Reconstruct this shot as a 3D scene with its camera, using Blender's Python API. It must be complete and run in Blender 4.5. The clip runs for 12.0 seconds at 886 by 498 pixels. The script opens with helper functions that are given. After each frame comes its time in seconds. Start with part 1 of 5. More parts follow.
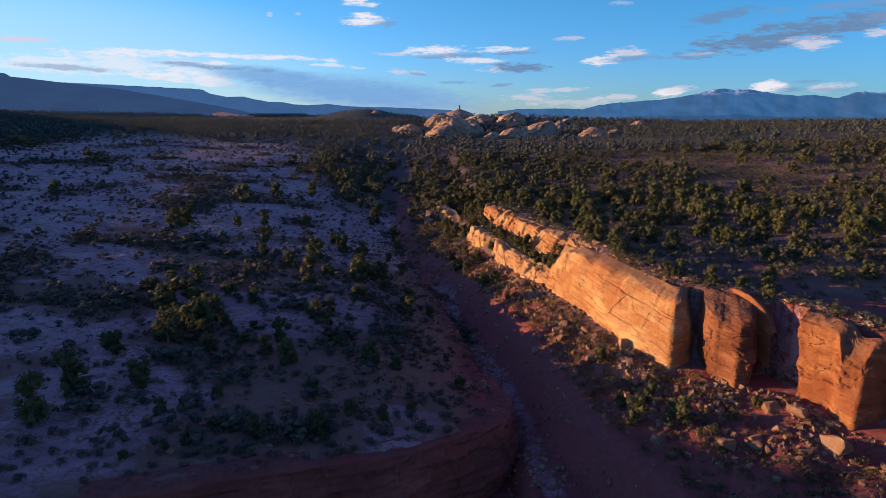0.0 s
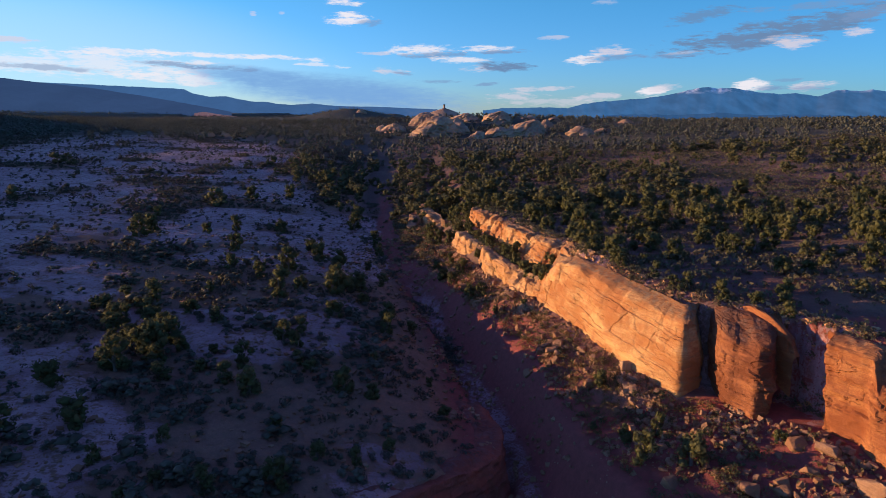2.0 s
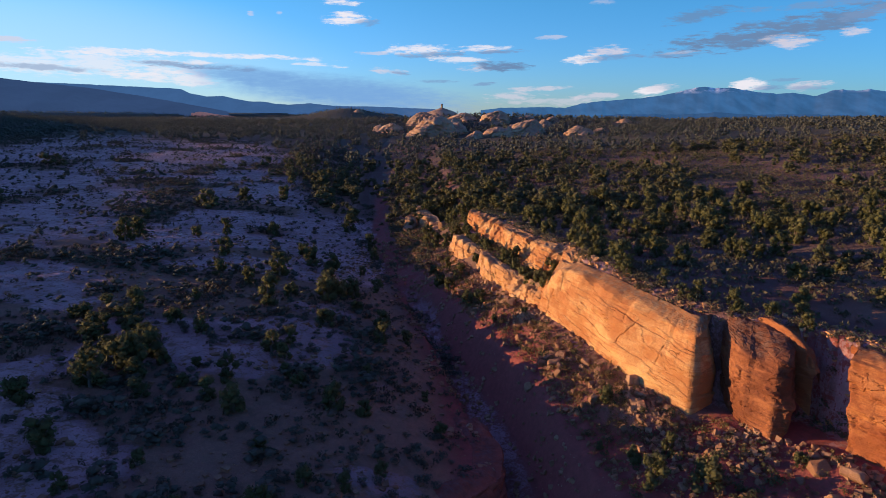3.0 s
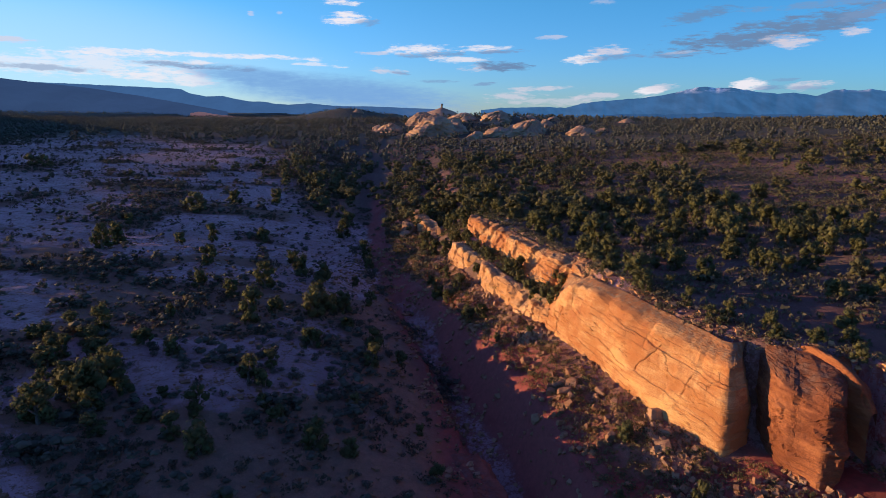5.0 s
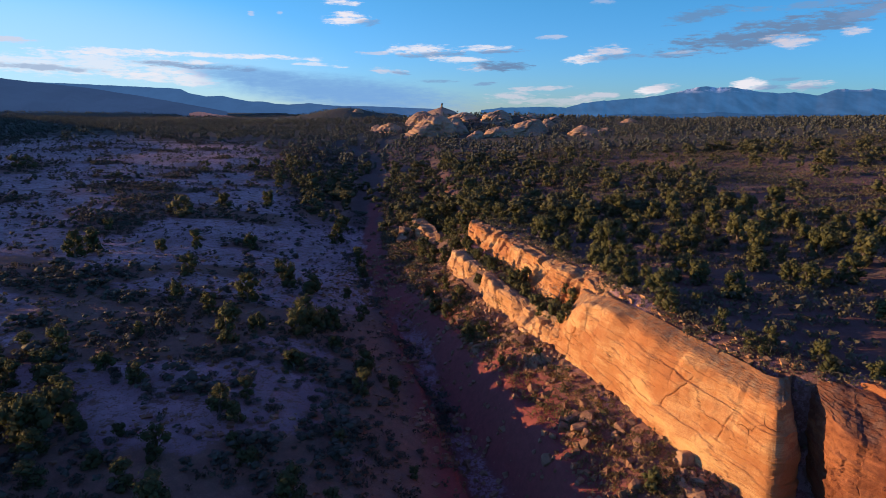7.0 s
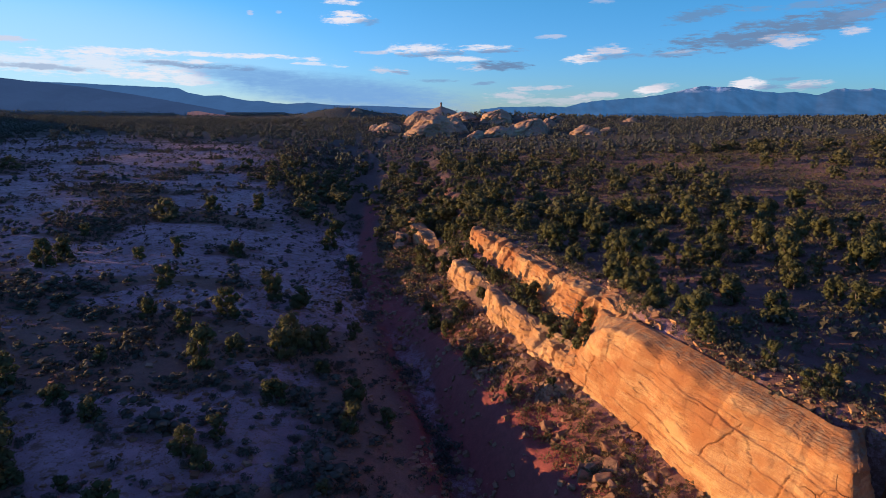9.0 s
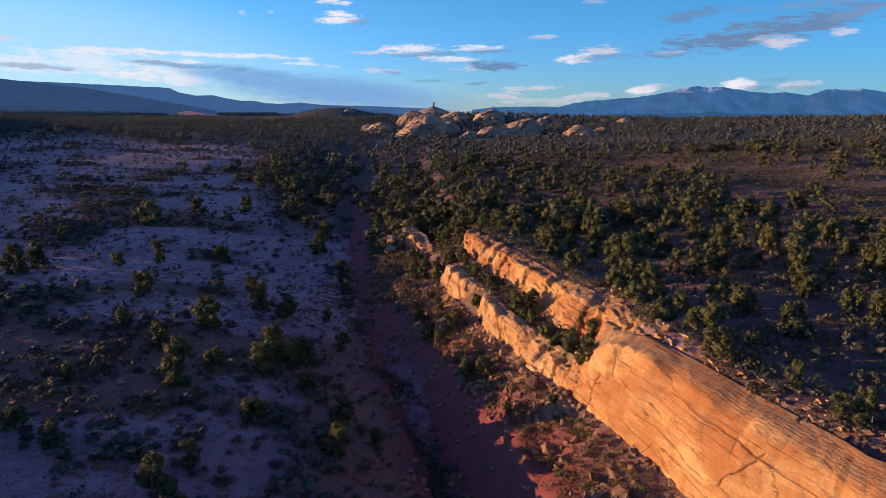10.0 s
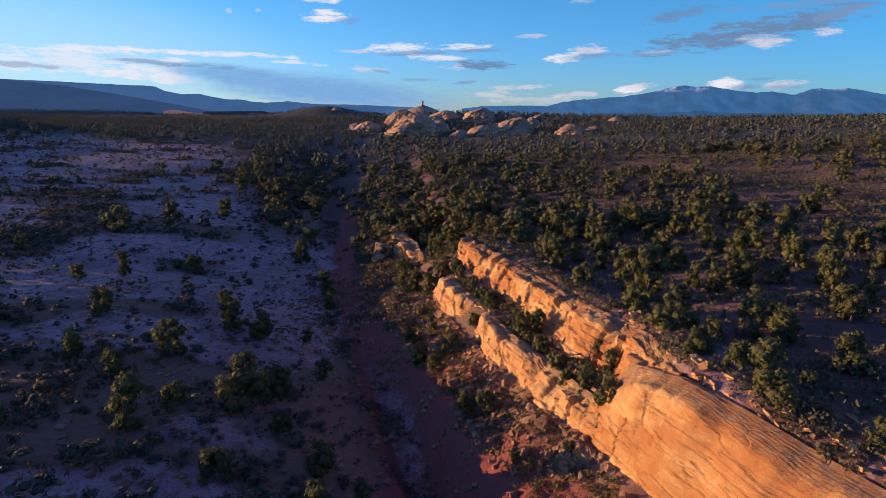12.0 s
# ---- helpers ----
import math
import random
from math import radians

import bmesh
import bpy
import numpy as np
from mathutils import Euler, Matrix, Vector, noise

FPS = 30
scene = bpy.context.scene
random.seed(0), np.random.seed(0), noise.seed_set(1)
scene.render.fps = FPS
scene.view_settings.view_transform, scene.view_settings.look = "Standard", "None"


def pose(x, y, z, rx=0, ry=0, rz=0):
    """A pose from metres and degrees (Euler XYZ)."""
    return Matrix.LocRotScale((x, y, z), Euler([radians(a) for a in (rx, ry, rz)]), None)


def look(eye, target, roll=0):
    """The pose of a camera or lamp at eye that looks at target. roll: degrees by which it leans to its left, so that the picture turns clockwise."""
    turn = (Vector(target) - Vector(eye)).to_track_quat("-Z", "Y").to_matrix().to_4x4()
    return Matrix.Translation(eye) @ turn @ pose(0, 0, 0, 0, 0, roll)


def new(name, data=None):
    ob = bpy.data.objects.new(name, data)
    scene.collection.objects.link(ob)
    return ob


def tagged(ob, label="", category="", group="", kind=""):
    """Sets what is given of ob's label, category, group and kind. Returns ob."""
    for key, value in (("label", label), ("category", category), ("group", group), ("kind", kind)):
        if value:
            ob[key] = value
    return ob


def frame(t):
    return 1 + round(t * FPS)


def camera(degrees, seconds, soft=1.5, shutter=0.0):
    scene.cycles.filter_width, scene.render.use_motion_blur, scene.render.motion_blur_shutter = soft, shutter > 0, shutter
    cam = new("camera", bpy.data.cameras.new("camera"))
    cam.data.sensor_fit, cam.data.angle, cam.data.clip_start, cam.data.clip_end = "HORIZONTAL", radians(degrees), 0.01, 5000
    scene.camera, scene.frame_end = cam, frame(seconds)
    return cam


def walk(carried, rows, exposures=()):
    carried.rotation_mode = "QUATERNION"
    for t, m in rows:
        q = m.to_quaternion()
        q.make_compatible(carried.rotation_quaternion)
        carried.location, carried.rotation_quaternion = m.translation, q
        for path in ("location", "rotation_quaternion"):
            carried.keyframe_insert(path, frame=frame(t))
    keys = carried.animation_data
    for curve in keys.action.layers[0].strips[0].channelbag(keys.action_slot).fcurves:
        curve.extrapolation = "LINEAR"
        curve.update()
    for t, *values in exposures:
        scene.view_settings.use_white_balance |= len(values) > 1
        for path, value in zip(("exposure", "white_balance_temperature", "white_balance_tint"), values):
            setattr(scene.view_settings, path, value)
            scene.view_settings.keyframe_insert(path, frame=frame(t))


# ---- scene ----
import itertools

# camera: a drone gliding up the wash (seconds, eye, heading, dip, lean)
cam = camera(69, 12.0, soft=0.75)
PATH = [
    (0, (-0.00, -0.00, 30.00), -0.00, 12.08, 0.16),
    (0.5, (0.09, 1.90, 29.97), 0.15, 12.09, 0.10),
    (1, (0.21, 3.76, 29.94), 0.37, 12.10, 0.05),
    (1.5, (0.36, 5.61, 29.90), 0.80, 12.12, 0.03),
    (2, (0.52, 7.46, 29.88), 1.24, 12.14, -0.01),
    (2.5, (0.64, 9.30, 29.85), 1.43, 12.14, -0.03),
    (3, (0.76, 11.13, 29.83), 1.43, 12.16, -0.03),
    (5, (1.21, 18.30, 29.68), 1.41, 12.16, -0.04),
    (5.5, (1.35, 20.11, 29.60), 1.41, 12.15, -0.04),
    (6, (1.48, 21.93, 29.53), 1.39, 12.16, -0.10),
    (6.5, (1.57, 23.78, 29.44), 1.38, 12.15, -0.09),
    (7, (1.63, 25.63, 29.42), 1.38, 12.17, -0.07),
    (9, (1.74, 33.23, 29.21), 1.45, 12.21, -0.05),
    (9.5, (1.80, 35.15, 29.14), 1.64, 12.19, -0.06),
    (10, (1.79, 37.09, 29.05), 2.11, 12.20, -0.02),
    (10.5, (1.73, 39.07, 29.00), 2.80, 12.25, 0.01),
    (11, (1.65, 41.03, 28.97), 3.11, 12.25, 0.10),
    (11.5, (1.65, 42.98, 28.91), 3.09, 12.24, 0.07),
    (12, (1.62, 45.00, 28.92), 3.11, 12.29, 0.03),
]
walk(cam, [(t, pose(*e, 0, 0, -h) @ pose(0, 0, 0, 90 - d, 0, 0) @ pose(0, 0, 0, 0, 0, r)) for t, e, h, d, r in PATH])

# ---------------------------------------------------------------- light
SUN_AZ, SUN_EL = -78.0, 6.0          # degrees: left of the view's north, above the level
world = bpy.data.worlds.new("sky")
scene.world = world
world.use_nodes = True
wn, wl = world.node_tree.nodes, world.node_tree.links
wn.clear()


def wnode(kind, **values):
    nd = wn.new(kind)
    for k, v in values.items():
        nd.inputs[int(k[1:])].default_value = v
    return nd


def wmath(op, a, b=None, c=None):
    nd = wn.new("ShaderNodeMath")
    nd.operation = op
    for i, v in enumerate((a, b, c)):
        if v is None:
            continue
        if isinstance(v, (int, float)):
            nd.inputs[i].default_value = v
        else:
            wl.new(v, nd.inputs[i])
    return nd.outputs[0]


sky = wn.new("ShaderNodeTexSky")
sky.sky_type = "NISHITA"
sky.sun_disc = False
sky.sun_elevation, sky.sun_rotation = radians(SUN_EL), radians(SUN_AZ)
sky.altitude, sky.air_density, sky.dust_density, sky.ozone_density = 1500, 1.0, 0.1, 3.0
coord = wn.new("ShaderNodeTexCoord")
sep = wn.new("ShaderNodeSeparateXYZ")
wl.new(coord.outputs["Generated"], sep.inputs[0])
AZ = wmath("MULTIPLY", wmath("ARCTAN2", sep.outputs[0], sep.outputs[1]), 57.2958)
EL = wmath("MULTIPLY", wmath("ARCSINE", sep.outputs[2]), 57.2958)
flat = wn.new("ShaderNodeCombineXYZ")
wl.new(wmath("MULTIPLY", AZ, 0.16), flat.inputs[0])
wl.new(wmath("MULTIPLY", EL, 0.75), flat.inputs[1])
puff = wnode("ShaderNodeTexNoise", _2=2.8, _3=8.0, _4=0.66)
wl.new(flat.outputs[0], puff.inputs[0])
PUFF = puff.outputs[0]
wisp = wnode("ShaderNodeTexNoise", _2=7.0, _3=5.0, _4=0.65)
wl.new(flat.outputs[0], wisp.inputs[0])


def cloud(az, el, wide, high, lean=0.0, rag=1.0):
    """A soft cloud round one heading: its cover, 0 to 1."""
    dx = wmath("DIVIDE", wmath("SUBTRACT", AZ, az), wide)
    dy = wmath("DIVIDE", wmath("SUBTRACT", wmath("SUBTRACT", EL, el), wmath("MULTIPLY", wmath("SUBTRACT", AZ, az), lean)), high)
    r = wmath("ADD", wmath("MULTIPLY", dx, dx), wmath("MULTIPLY", dy, dy))
    body = wmath("SUBTRACT", 1.05, r)
    rough = wmath("ADD", body, wmath("MULTIPLY", wmath("SUBTRACT", PUFF, 0.5), 3.7 * rag))
    rough = wmath("ADD", rough, wmath("MULTIPLY", wmath("SUBTRACT", wisp.outputs[0], 0.5), 2.0 * rag))
    nd = wn.new("ShaderNodeMapRange")
    nd.interpolation_type = "SMOOTHSTEP"
    wl.new(rough, nd.inputs[0])
    nd.inputs[1].default_value, nd.inputs[2].default_value = 0.2, 1.1
    return nd.outputs[0]


def over(base, cover, colour, most):
    mx = wn.new("ShaderNodeMix")
    mx.data_type = "RGBA"
    wl.new(wmath("MULTIPLY", cover, most), mx.inputs[0])
    wl.new(base, mx.inputs[6])
    mx.inputs[7].default_value = (*colour, 1)
    return mx.outputs[2]


WHITE, PINK, GREY, BANK, SLATE = (4.5, 4.3, 4.6), (3.5, 3.3, 3.8), (1.00, 1.62, 2.75), (0.98, 2.00, 3.70), (0.76, 1.30, 2.25)
tint = wn.new("ShaderNodeMix")
tint.data_type, tint.blend_type = "RGBA", "MULTIPLY"
tint.inputs[0].default_value = 1.0
wl.new(sky.outputs[0], tint.inputs[6])
air = wn.new("ShaderNodeMix")           # bluer air towards the level
air.data_type = "RGBA"
low = wn.new("ShaderNodeMapRange")
wl.new(EL, low.inputs[0])
low.inputs[1].default_value, low.inputs[2].default_value = 0.0, 9.0
wl.new(low.outputs[0], air.inputs[0])
air.inputs[6].default_value = (0.74, 1.0, 1.80, 1)
air.inputs[7].default_value = (0.66, 1.20, 1.56, 1)
overhead_tint = wn.new("ShaderNodeMix")      # violet tint overhead, out of view, added to brighten and purple the shade
overhead_tint.data_type = "RGBA"
up = wn.new("ShaderNodeMapRange")
wl.new(EL, up.inputs[0])
up.inputs[1].default_value, up.inputs[2].default_value = 14.0, 34.0
wl.new(up.outputs[0], overhead_tint.inputs[0])
wl.new(air.outputs[2], overhead_tint.inputs[6])
overhead_tint.inputs[7].default_value = (1.70, 1.10, 1.84, 1)
wl.new(overhead_tint.outputs[2], tint.inputs[7])
away = wn.new("ShaderNodeMapRange")      # deeper blue away from the sun
wl.new(AZ, away.inputs[0])
away.inputs[1].default_value, away.inputs[2].default_value = -8.0, 36.0
deep = wn.new("ShaderNodeMix")
deep.data_type, deep.blend_type = "RGBA", "MULTIPLY"
wl.new(away.outputs[0], deep.inputs[0])
wl.new(tint.outputs[2], deep.inputs[6])
deep.inputs[7].default_value = (0.62, 0.80, 0.84, 1)
col = over(deep.outputs[2], cloud(-36, 3, 34, 8.5, 0, 0.0), (2.9, 3.75, 3.95), 0.5)      # a pale veil towards the sun
SKY_CLOUDS = [  # heading, height, half width, half height, lean, tone, thickness
    (-7.0, 8.77, 1.9, 0.39, 0, WHITE, 0.9), (-6.7, 7.42, 2.3, 0.68, 0, WHITE, 0.95), (-4.9, 7.13, 1.5, 0.34, 0, GREY, 0.6), (-32.0, 4.96, 2.9, 0.29, 0.0, PINK, 0.7), (-25.0, 4.39, 6.3, 0.34, 0, WHITE, 0.8),
    (-16.6, 4.33, 9.3, 0.29, -0.02, WHITE, 0.8), (-26.7, 3.33, 11.2, 1.07, 0, WHITE, 0.62), (-21.1, 2.52, 5.4, 0.68, -0.06, WHITE, 0.75), (-7.0, 1.46, 14.1, 1.85, -0.09, BANK, 0.95), (-14.9, 2.84, 6.3, 0.97, -0.08, BANK, 0.8),
    (-29.0, 3.10, 4.6, 0.29, -0.04, GREY, 0.6), (-21.0, 3.57, 3.9, 0.29, -0.05, GREY, 0.75), (-17.1, 3.39, 3.4, 0.24, -0.06, GREY, 0.6), (-18.8, 3.75, 1.3, 0.29, 0, WHITE, 0.7), (-9.3, 3.73, 2.9, 0.19, -0.06, WHITE, 0.6),
    (-3.3, 3.26, 1.9, 0.34, -0.1, PINK, 0.75), (-2.4, 3.12, 1.3, 0.19, -0.1, GREY, 0.7), (0.8, 2.42, 2.2, 0.19, -0.02, GREY, 0.6), (-0.7, 5.02, 3.4, 0.58, 0, WHITE, 0.85), (-4.5, 4.73, 1.8, 0.19, 0, PINK, 0.6),
    (0.8, 4.61, 3.9, 0.34, 0.02, GREY, 0.75), (4.9, 5.10, 2.7, 0.34, 0.02, WHITE, 0.8), (6.1, 4.81, 2.7, 0.24, 0.02, GREY, 0.85), (2.7, 4.24, 3.2, 0.34, -0.02, WHITE, 0.75), (4.2, 3.53, 1.9, 0.39, 0, PINK, 0.7),
    (6.3, 3.66, 3.0, 0.54, -0.03, SLATE, 0.95), (10.5, 5.93, 1.3, 0.29, 0, PINK, 0.55), (13.2, 4.13, 1.9, 0.49, 0.05, WHITE, 0.95), (15.3, 4.85, 1.8, 0.49, 0, PINK, 0.85), (15.6, 4.22, 3.7, 0.29, 0.04, GREY, 0.7),
    (20.6, 4.36, 3.7, 0.29, 0.05, GREY, 0.7), (21.0, 4.52, 1.9, 0.19, 0.05, PINK, 0.5), (27.3, 5.77, 9.3, 1.17, 0.14, SLATE, 1.0), (30.8, 6.50, 5.4, 0.78, 0.17, SLATE, 0.95), (22.2, 7.29, 3.4, 0.58, 0.14, SLATE, 0.7),
    (24.6, 5.40, 5.4, 0.44, 0.05, SLATE, 0.8), (28.8, 4.97, 1.7, 0.54, 0, PINK, 0.85), (28.0, 5.36, 1.9, 0.29, 0.05, PINK, 0.6), (32.7, 5.50, 1.3, 0.39, 0.05, PINK, 0.8), (30.0, 7.55, 6.3, 0.29, 0.02, GREY, 0.6),
    (33.8, 6.81, 2.9, 0.58, 0.1, GREY, 0.8), (26.3, 1.92, 1.8, 0.58, 0.05, WHITE, 0.95), (27.7, 1.68, 1.6, 0.29, 0, GREY, 0.75), (30.1, 1.81, 1.9, 0.44, 0.02, PINK, 0.75), (30.5, 1.64, 1.8, 0.24, 0, GREY, 0.6),
    (28.4, 2.25, 1.8, 0.19, 0, GREY, 0.5), (18.6, 1.49, 1.6, 0.49, 0.12, WHITE, 0.95), (19.7, 1.88, 1.5, 0.39, 0.1, PINK, 0.6), (9.9, 1.78, 3.9, 0.24, 0.02, PINK, 0.7), (7.3, 1.18, 2.9, 0.39, 0, PINK, 0.65),
    (14.4, 1.15, 2.2, 0.39, 0.05, PINK, 0.7), (10.9, 0.70, 5.8, 0.39, 0, PINK, 0.5), (4.9, 2.18, 1.2, 0.19, 0.05, GREY, 0.7), (14.7, 8.55, 1.3, 0.24, 0, PINK, 0.35), (-14.4, 7.67, 0.4, 0.24, 0, PINK, 0.5),
    (-12.1, 7.78, 0.4, 0.24, 0, PINK, 0.5),
]
for az, el, wide, high, lean, tone, most in SKY_CLOUDS:
    col = over(col, cloud(az, el, wide, high, lean, 0.22 if tone is BANK else 1.0), tone, most)
backg = wn.new("ShaderNodeBackground")
backg.inputs[1].default_value = 0.102
wl.new(col, backg.inputs[0])
wout = wn.new("ShaderNodeOutputWorld")
wl.new(backg.outputs[0], wout.inputs[0])

sun = new("sun", bpy.data.lights.new("sun", "SUN"))
sun.data.energy, sun.data.angle, sun.data.color = 4.6, radians(0.15), (1.0, 0.61, 0.31)
sun_way = Vector((math.sin(radians(SUN_AZ)) * math.cos(radians(SUN_EL)), math.cos(radians(SUN_AZ)) * math.cos(radians(SUN_EL)), math.sin(radians(SUN_EL))))
sun.matrix_world = look(sun_way * 200, (0, 0, 0))
scene.view_settings.exposure = 0.95


# ---------------------------------------------------------------- materials
class Mat:
    """A small builder for node materials."""

    def __init__(self, name, rough=0.9, spec=0.2, zoom=1.0):
        self.m = bpy.data.materials.new(name)
        self.m.use_nodes = True
        self.n, self.l = self.m.node_tree.nodes, self.m.node_tree.links
        self.b = self.n["Principled BSDF"]
        self.b.inputs["Roughness"].default_value = rough
        self.b.inputs["Specular IOR Level"].default_value = spec
        self.pos = self.n.new("ShaderNodeNewGeometry").outputs["Position"]
        if zoom != 1.0:
            mp = self.n.new("ShaderNodeMapping")
            mp.inputs["Scale"].default_value = (zoom, zoom, zoom)
            self.l.new(self.pos, mp.inputs[0])
            self.pos = mp.outputs[0]

    def noise(self, scale, detail=4.0, rough=0.6, stretch=None, distort=0.0):
        nd = self.n.new("ShaderNodeTexNoise")
        nd.inputs["Scale"].default_value, nd.inputs["Detail"].default_value = scale, detail
        nd.inputs["Roughness"].default_value, nd.inputs["Distortion"].default_value = rough, distort
        src = self.pos
        if stretch:
            mp = self.n.new("ShaderNodeMapping")
            mp.inputs["Scale"].default_value = stretch[:3]
            if len(stretch) > 3:
                mp.inputs["Rotation"].default_value = stretch[3:]
            self.l.new(src, mp.inputs[0])
            src = mp.outputs[0]
        self.l.new(src, nd.inputs["Vector"])
        return nd.outputs[0]

    def ramp(self, fac, lo, hi, a=0.0, b=1.0):
        nd = self.n.new("ShaderNodeMapRange")
        nd.inputs[1].default_value, nd.inputs[2].default_value = lo, hi
        nd.inputs[3].default_value, nd.inputs[4].default_value = a, b
        self.l.new(fac, nd.inputs[0])
        return nd.outputs[0]

    def mix(self, fac, a, b, blend="MIX"):
        nd = self.n.new("ShaderNodeMix")
        nd.data_type, nd.blend_type = "RGBA", blend
        for i, v in ((0, fac), (6, a), (7, b)):
            if isinstance(v, tuple):
                nd.inputs[i].default_value = (*v, 1)
            elif isinstance(v, (int, float)):
                nd.inputs[i].default_value = v
            else:
                self.l.new(v, nd.inputs[i])
        return nd.outputs[2]

    def mul(self, a, b, op="MULTIPLY"):
        nd = self.n.new("ShaderNodeMath")
        nd.operation, nd.use_clamp = op, True
        for i, v in enumerate((a, b)):
            if isinstance(v, (int, float)):
                nd.inputs[i].default_value = v
            else:
                self.l.new(v, nd.inputs[i])
        return nd.outputs[0]

    def attr(self, name):
        nd = self.n.new("ShaderNodeAttribute")
        nd.attribute_name = name
        return nd.outputs["Fac"]

    def rand(self, island=False):
        if island:
            return self.n.new("ShaderNodeNewGeometry").outputs["Random Per Island"]
        return self.n.new("ShaderNodeObjectInfo").outputs["Random"]

    def bump(self, height, strength, dist):
        nd = self.n.new("ShaderNodeBump")
        nd.inputs["Strength"].default_value, nd.inputs["Distance"].default_value = strength, dist
        self.l.new(height, nd.inputs["Height"])
        self.l.new(nd.outputs[0], self.b.inputs["Normal"])

    def done(self, colour):
        if isinstance(colour, tuple):
            self.b.inputs["Base Color"].default_value = (*colour, 1)
        else:
            self.l.new(colour, self.b.inputs["Base Color"])
        return self.m


def sandstone(name, pale, deep, dark, zoom=1.0):
    """Bedded sandstone; the crust attribute marks its weathered brown upper side."""
    k = Mat(name, 0.85, 0.15, zoom)
    broad = k.noise(0.22, 5, 0.65)
    beds = k.noise(1.0, 6, 0.7, (0.16, 0.16, 2.4, 0.10, 0.06, 0), 0.4)
    thin = k.noise(1.0, 4, 0.7, (0.30, 0.30, 9.0, 0.10, 0.06, 0))
    grain = k.noise(7.0, 6, 0.75)
    streak = k.noise(1.0, 3, 0.6, (1.6, 1.6, 0.14))
    joint = k.n.new("ShaderNodeTexVoronoi")
    joint.feature = "DISTANCE_TO_EDGE"
    joint.inputs["Scale"].default_value = 0.34
    bend, add = k.n.new("ShaderNodeTexNoise"), k.n.new("ShaderNodeMix")
    bend.inputs["Scale"].default_value, bend.inputs["Detail"].default_value = 0.9, 4
    k.l.new(k.pos, bend.inputs["Vector"])
    add.data_type, add.blend_type = "RGBA", "ADD"
    add.inputs[0].default_value = 1.1
    k.l.new(k.pos, add.inputs[6])
    k.l.new(bend.outputs["Color"], add.inputs[7])
    k.l.new(add.outputs[2], joint.inputs["Vector"])
    crack = k.mul(k.ramp(joint.outputs["Distance"], 0.0, 0.018, 1, 0), k.ramp(k.noise(0.5, 2), 0.58, 0.66))
    c = k.mix(k.ramp(broad, 0.42, 0.60), pale, deep)
    c = k.mix(k.ramp(beds, 0.48, 0.66, 0, 0.55), c, deep)
    c = k.mix(k.ramp(beds, 0.30, 0.44, 0.6, 0), c, tuple(min(0.85, v * 1.22) for v in pale))
    c = k.mix(k.ramp(thin, 0.52, 0.66, 0, 0.5), c, tuple(0.5 * (a + b) for a, b in zip(deep, dark)))
    c = k.mix(k.ramp(k.noise(0.11, 4, 0.6), 0.50, 0.60, 0, 0.55), c, tuple(0.75 * a + 0.25 * b for a, b in zip(deep, dark)))
    c = k.mix(k.ramp(streak, 0.60, 0.78, 0, 0.55), c, dark)
    c = k.mix(k.ramp(grain, 0.3, 0.65, 0.5, 0), c, dark)
    c = k.mix(k.ramp(k.noise(1.7, 6, 0.78), 0.50, 0.70, 0, 0.6), c, deep)
    c = k.mix(k.ramp(k.noise(2.6, 5, 0.8, (1, 1, 1.8)), 0.56, 0.70, 0, 0.45), c, dark)
    stain = k.noise(0.26, 5, 0.6, (0.7, 0.7, 1.7))
    c = k.mix(k.ramp(stain, 0.50, 0.58, 0, 0.75), c, tuple(0.85 * a for a in deep))
    c = k.mix(k.ramp(stain, 0.44, 0.36, 0, 0.5), c, (min(0.8, pale[0] * 1.12), min(0.8, pale[1] * 1.2), pale[2] * 1.15))
    crust = k.mul(k.attr("crust"), k.ramp(k.noise(1.3, 6, 0.75), 0.34, 0.56))
    shingle = k.ramp(k.noise(2.2, 5, 0.7), 0.38, 0.64)
    c = k.mix(k.mul(crust, 0.85), c, k.mix(shingle, tuple(0.55 * a + 0.25 * b for a, b in zip(dark, deep)), (0.30 * pale[0] + 0.05, 0.36 * pale[1] + 0.05, 0.42 * pale[2] + 0.05)))
    c = k.mix(k.mul(crack, 0.25), c, tuple(v * 0.6 for v in dark))
    h = k.mix(0.45, k.mix(0.5, beds, thin), grain)
    k.bump(k.mix(crack, h, (0, 0, 0)), 0.85, 0.22 / zoom)
    return k.done(c)


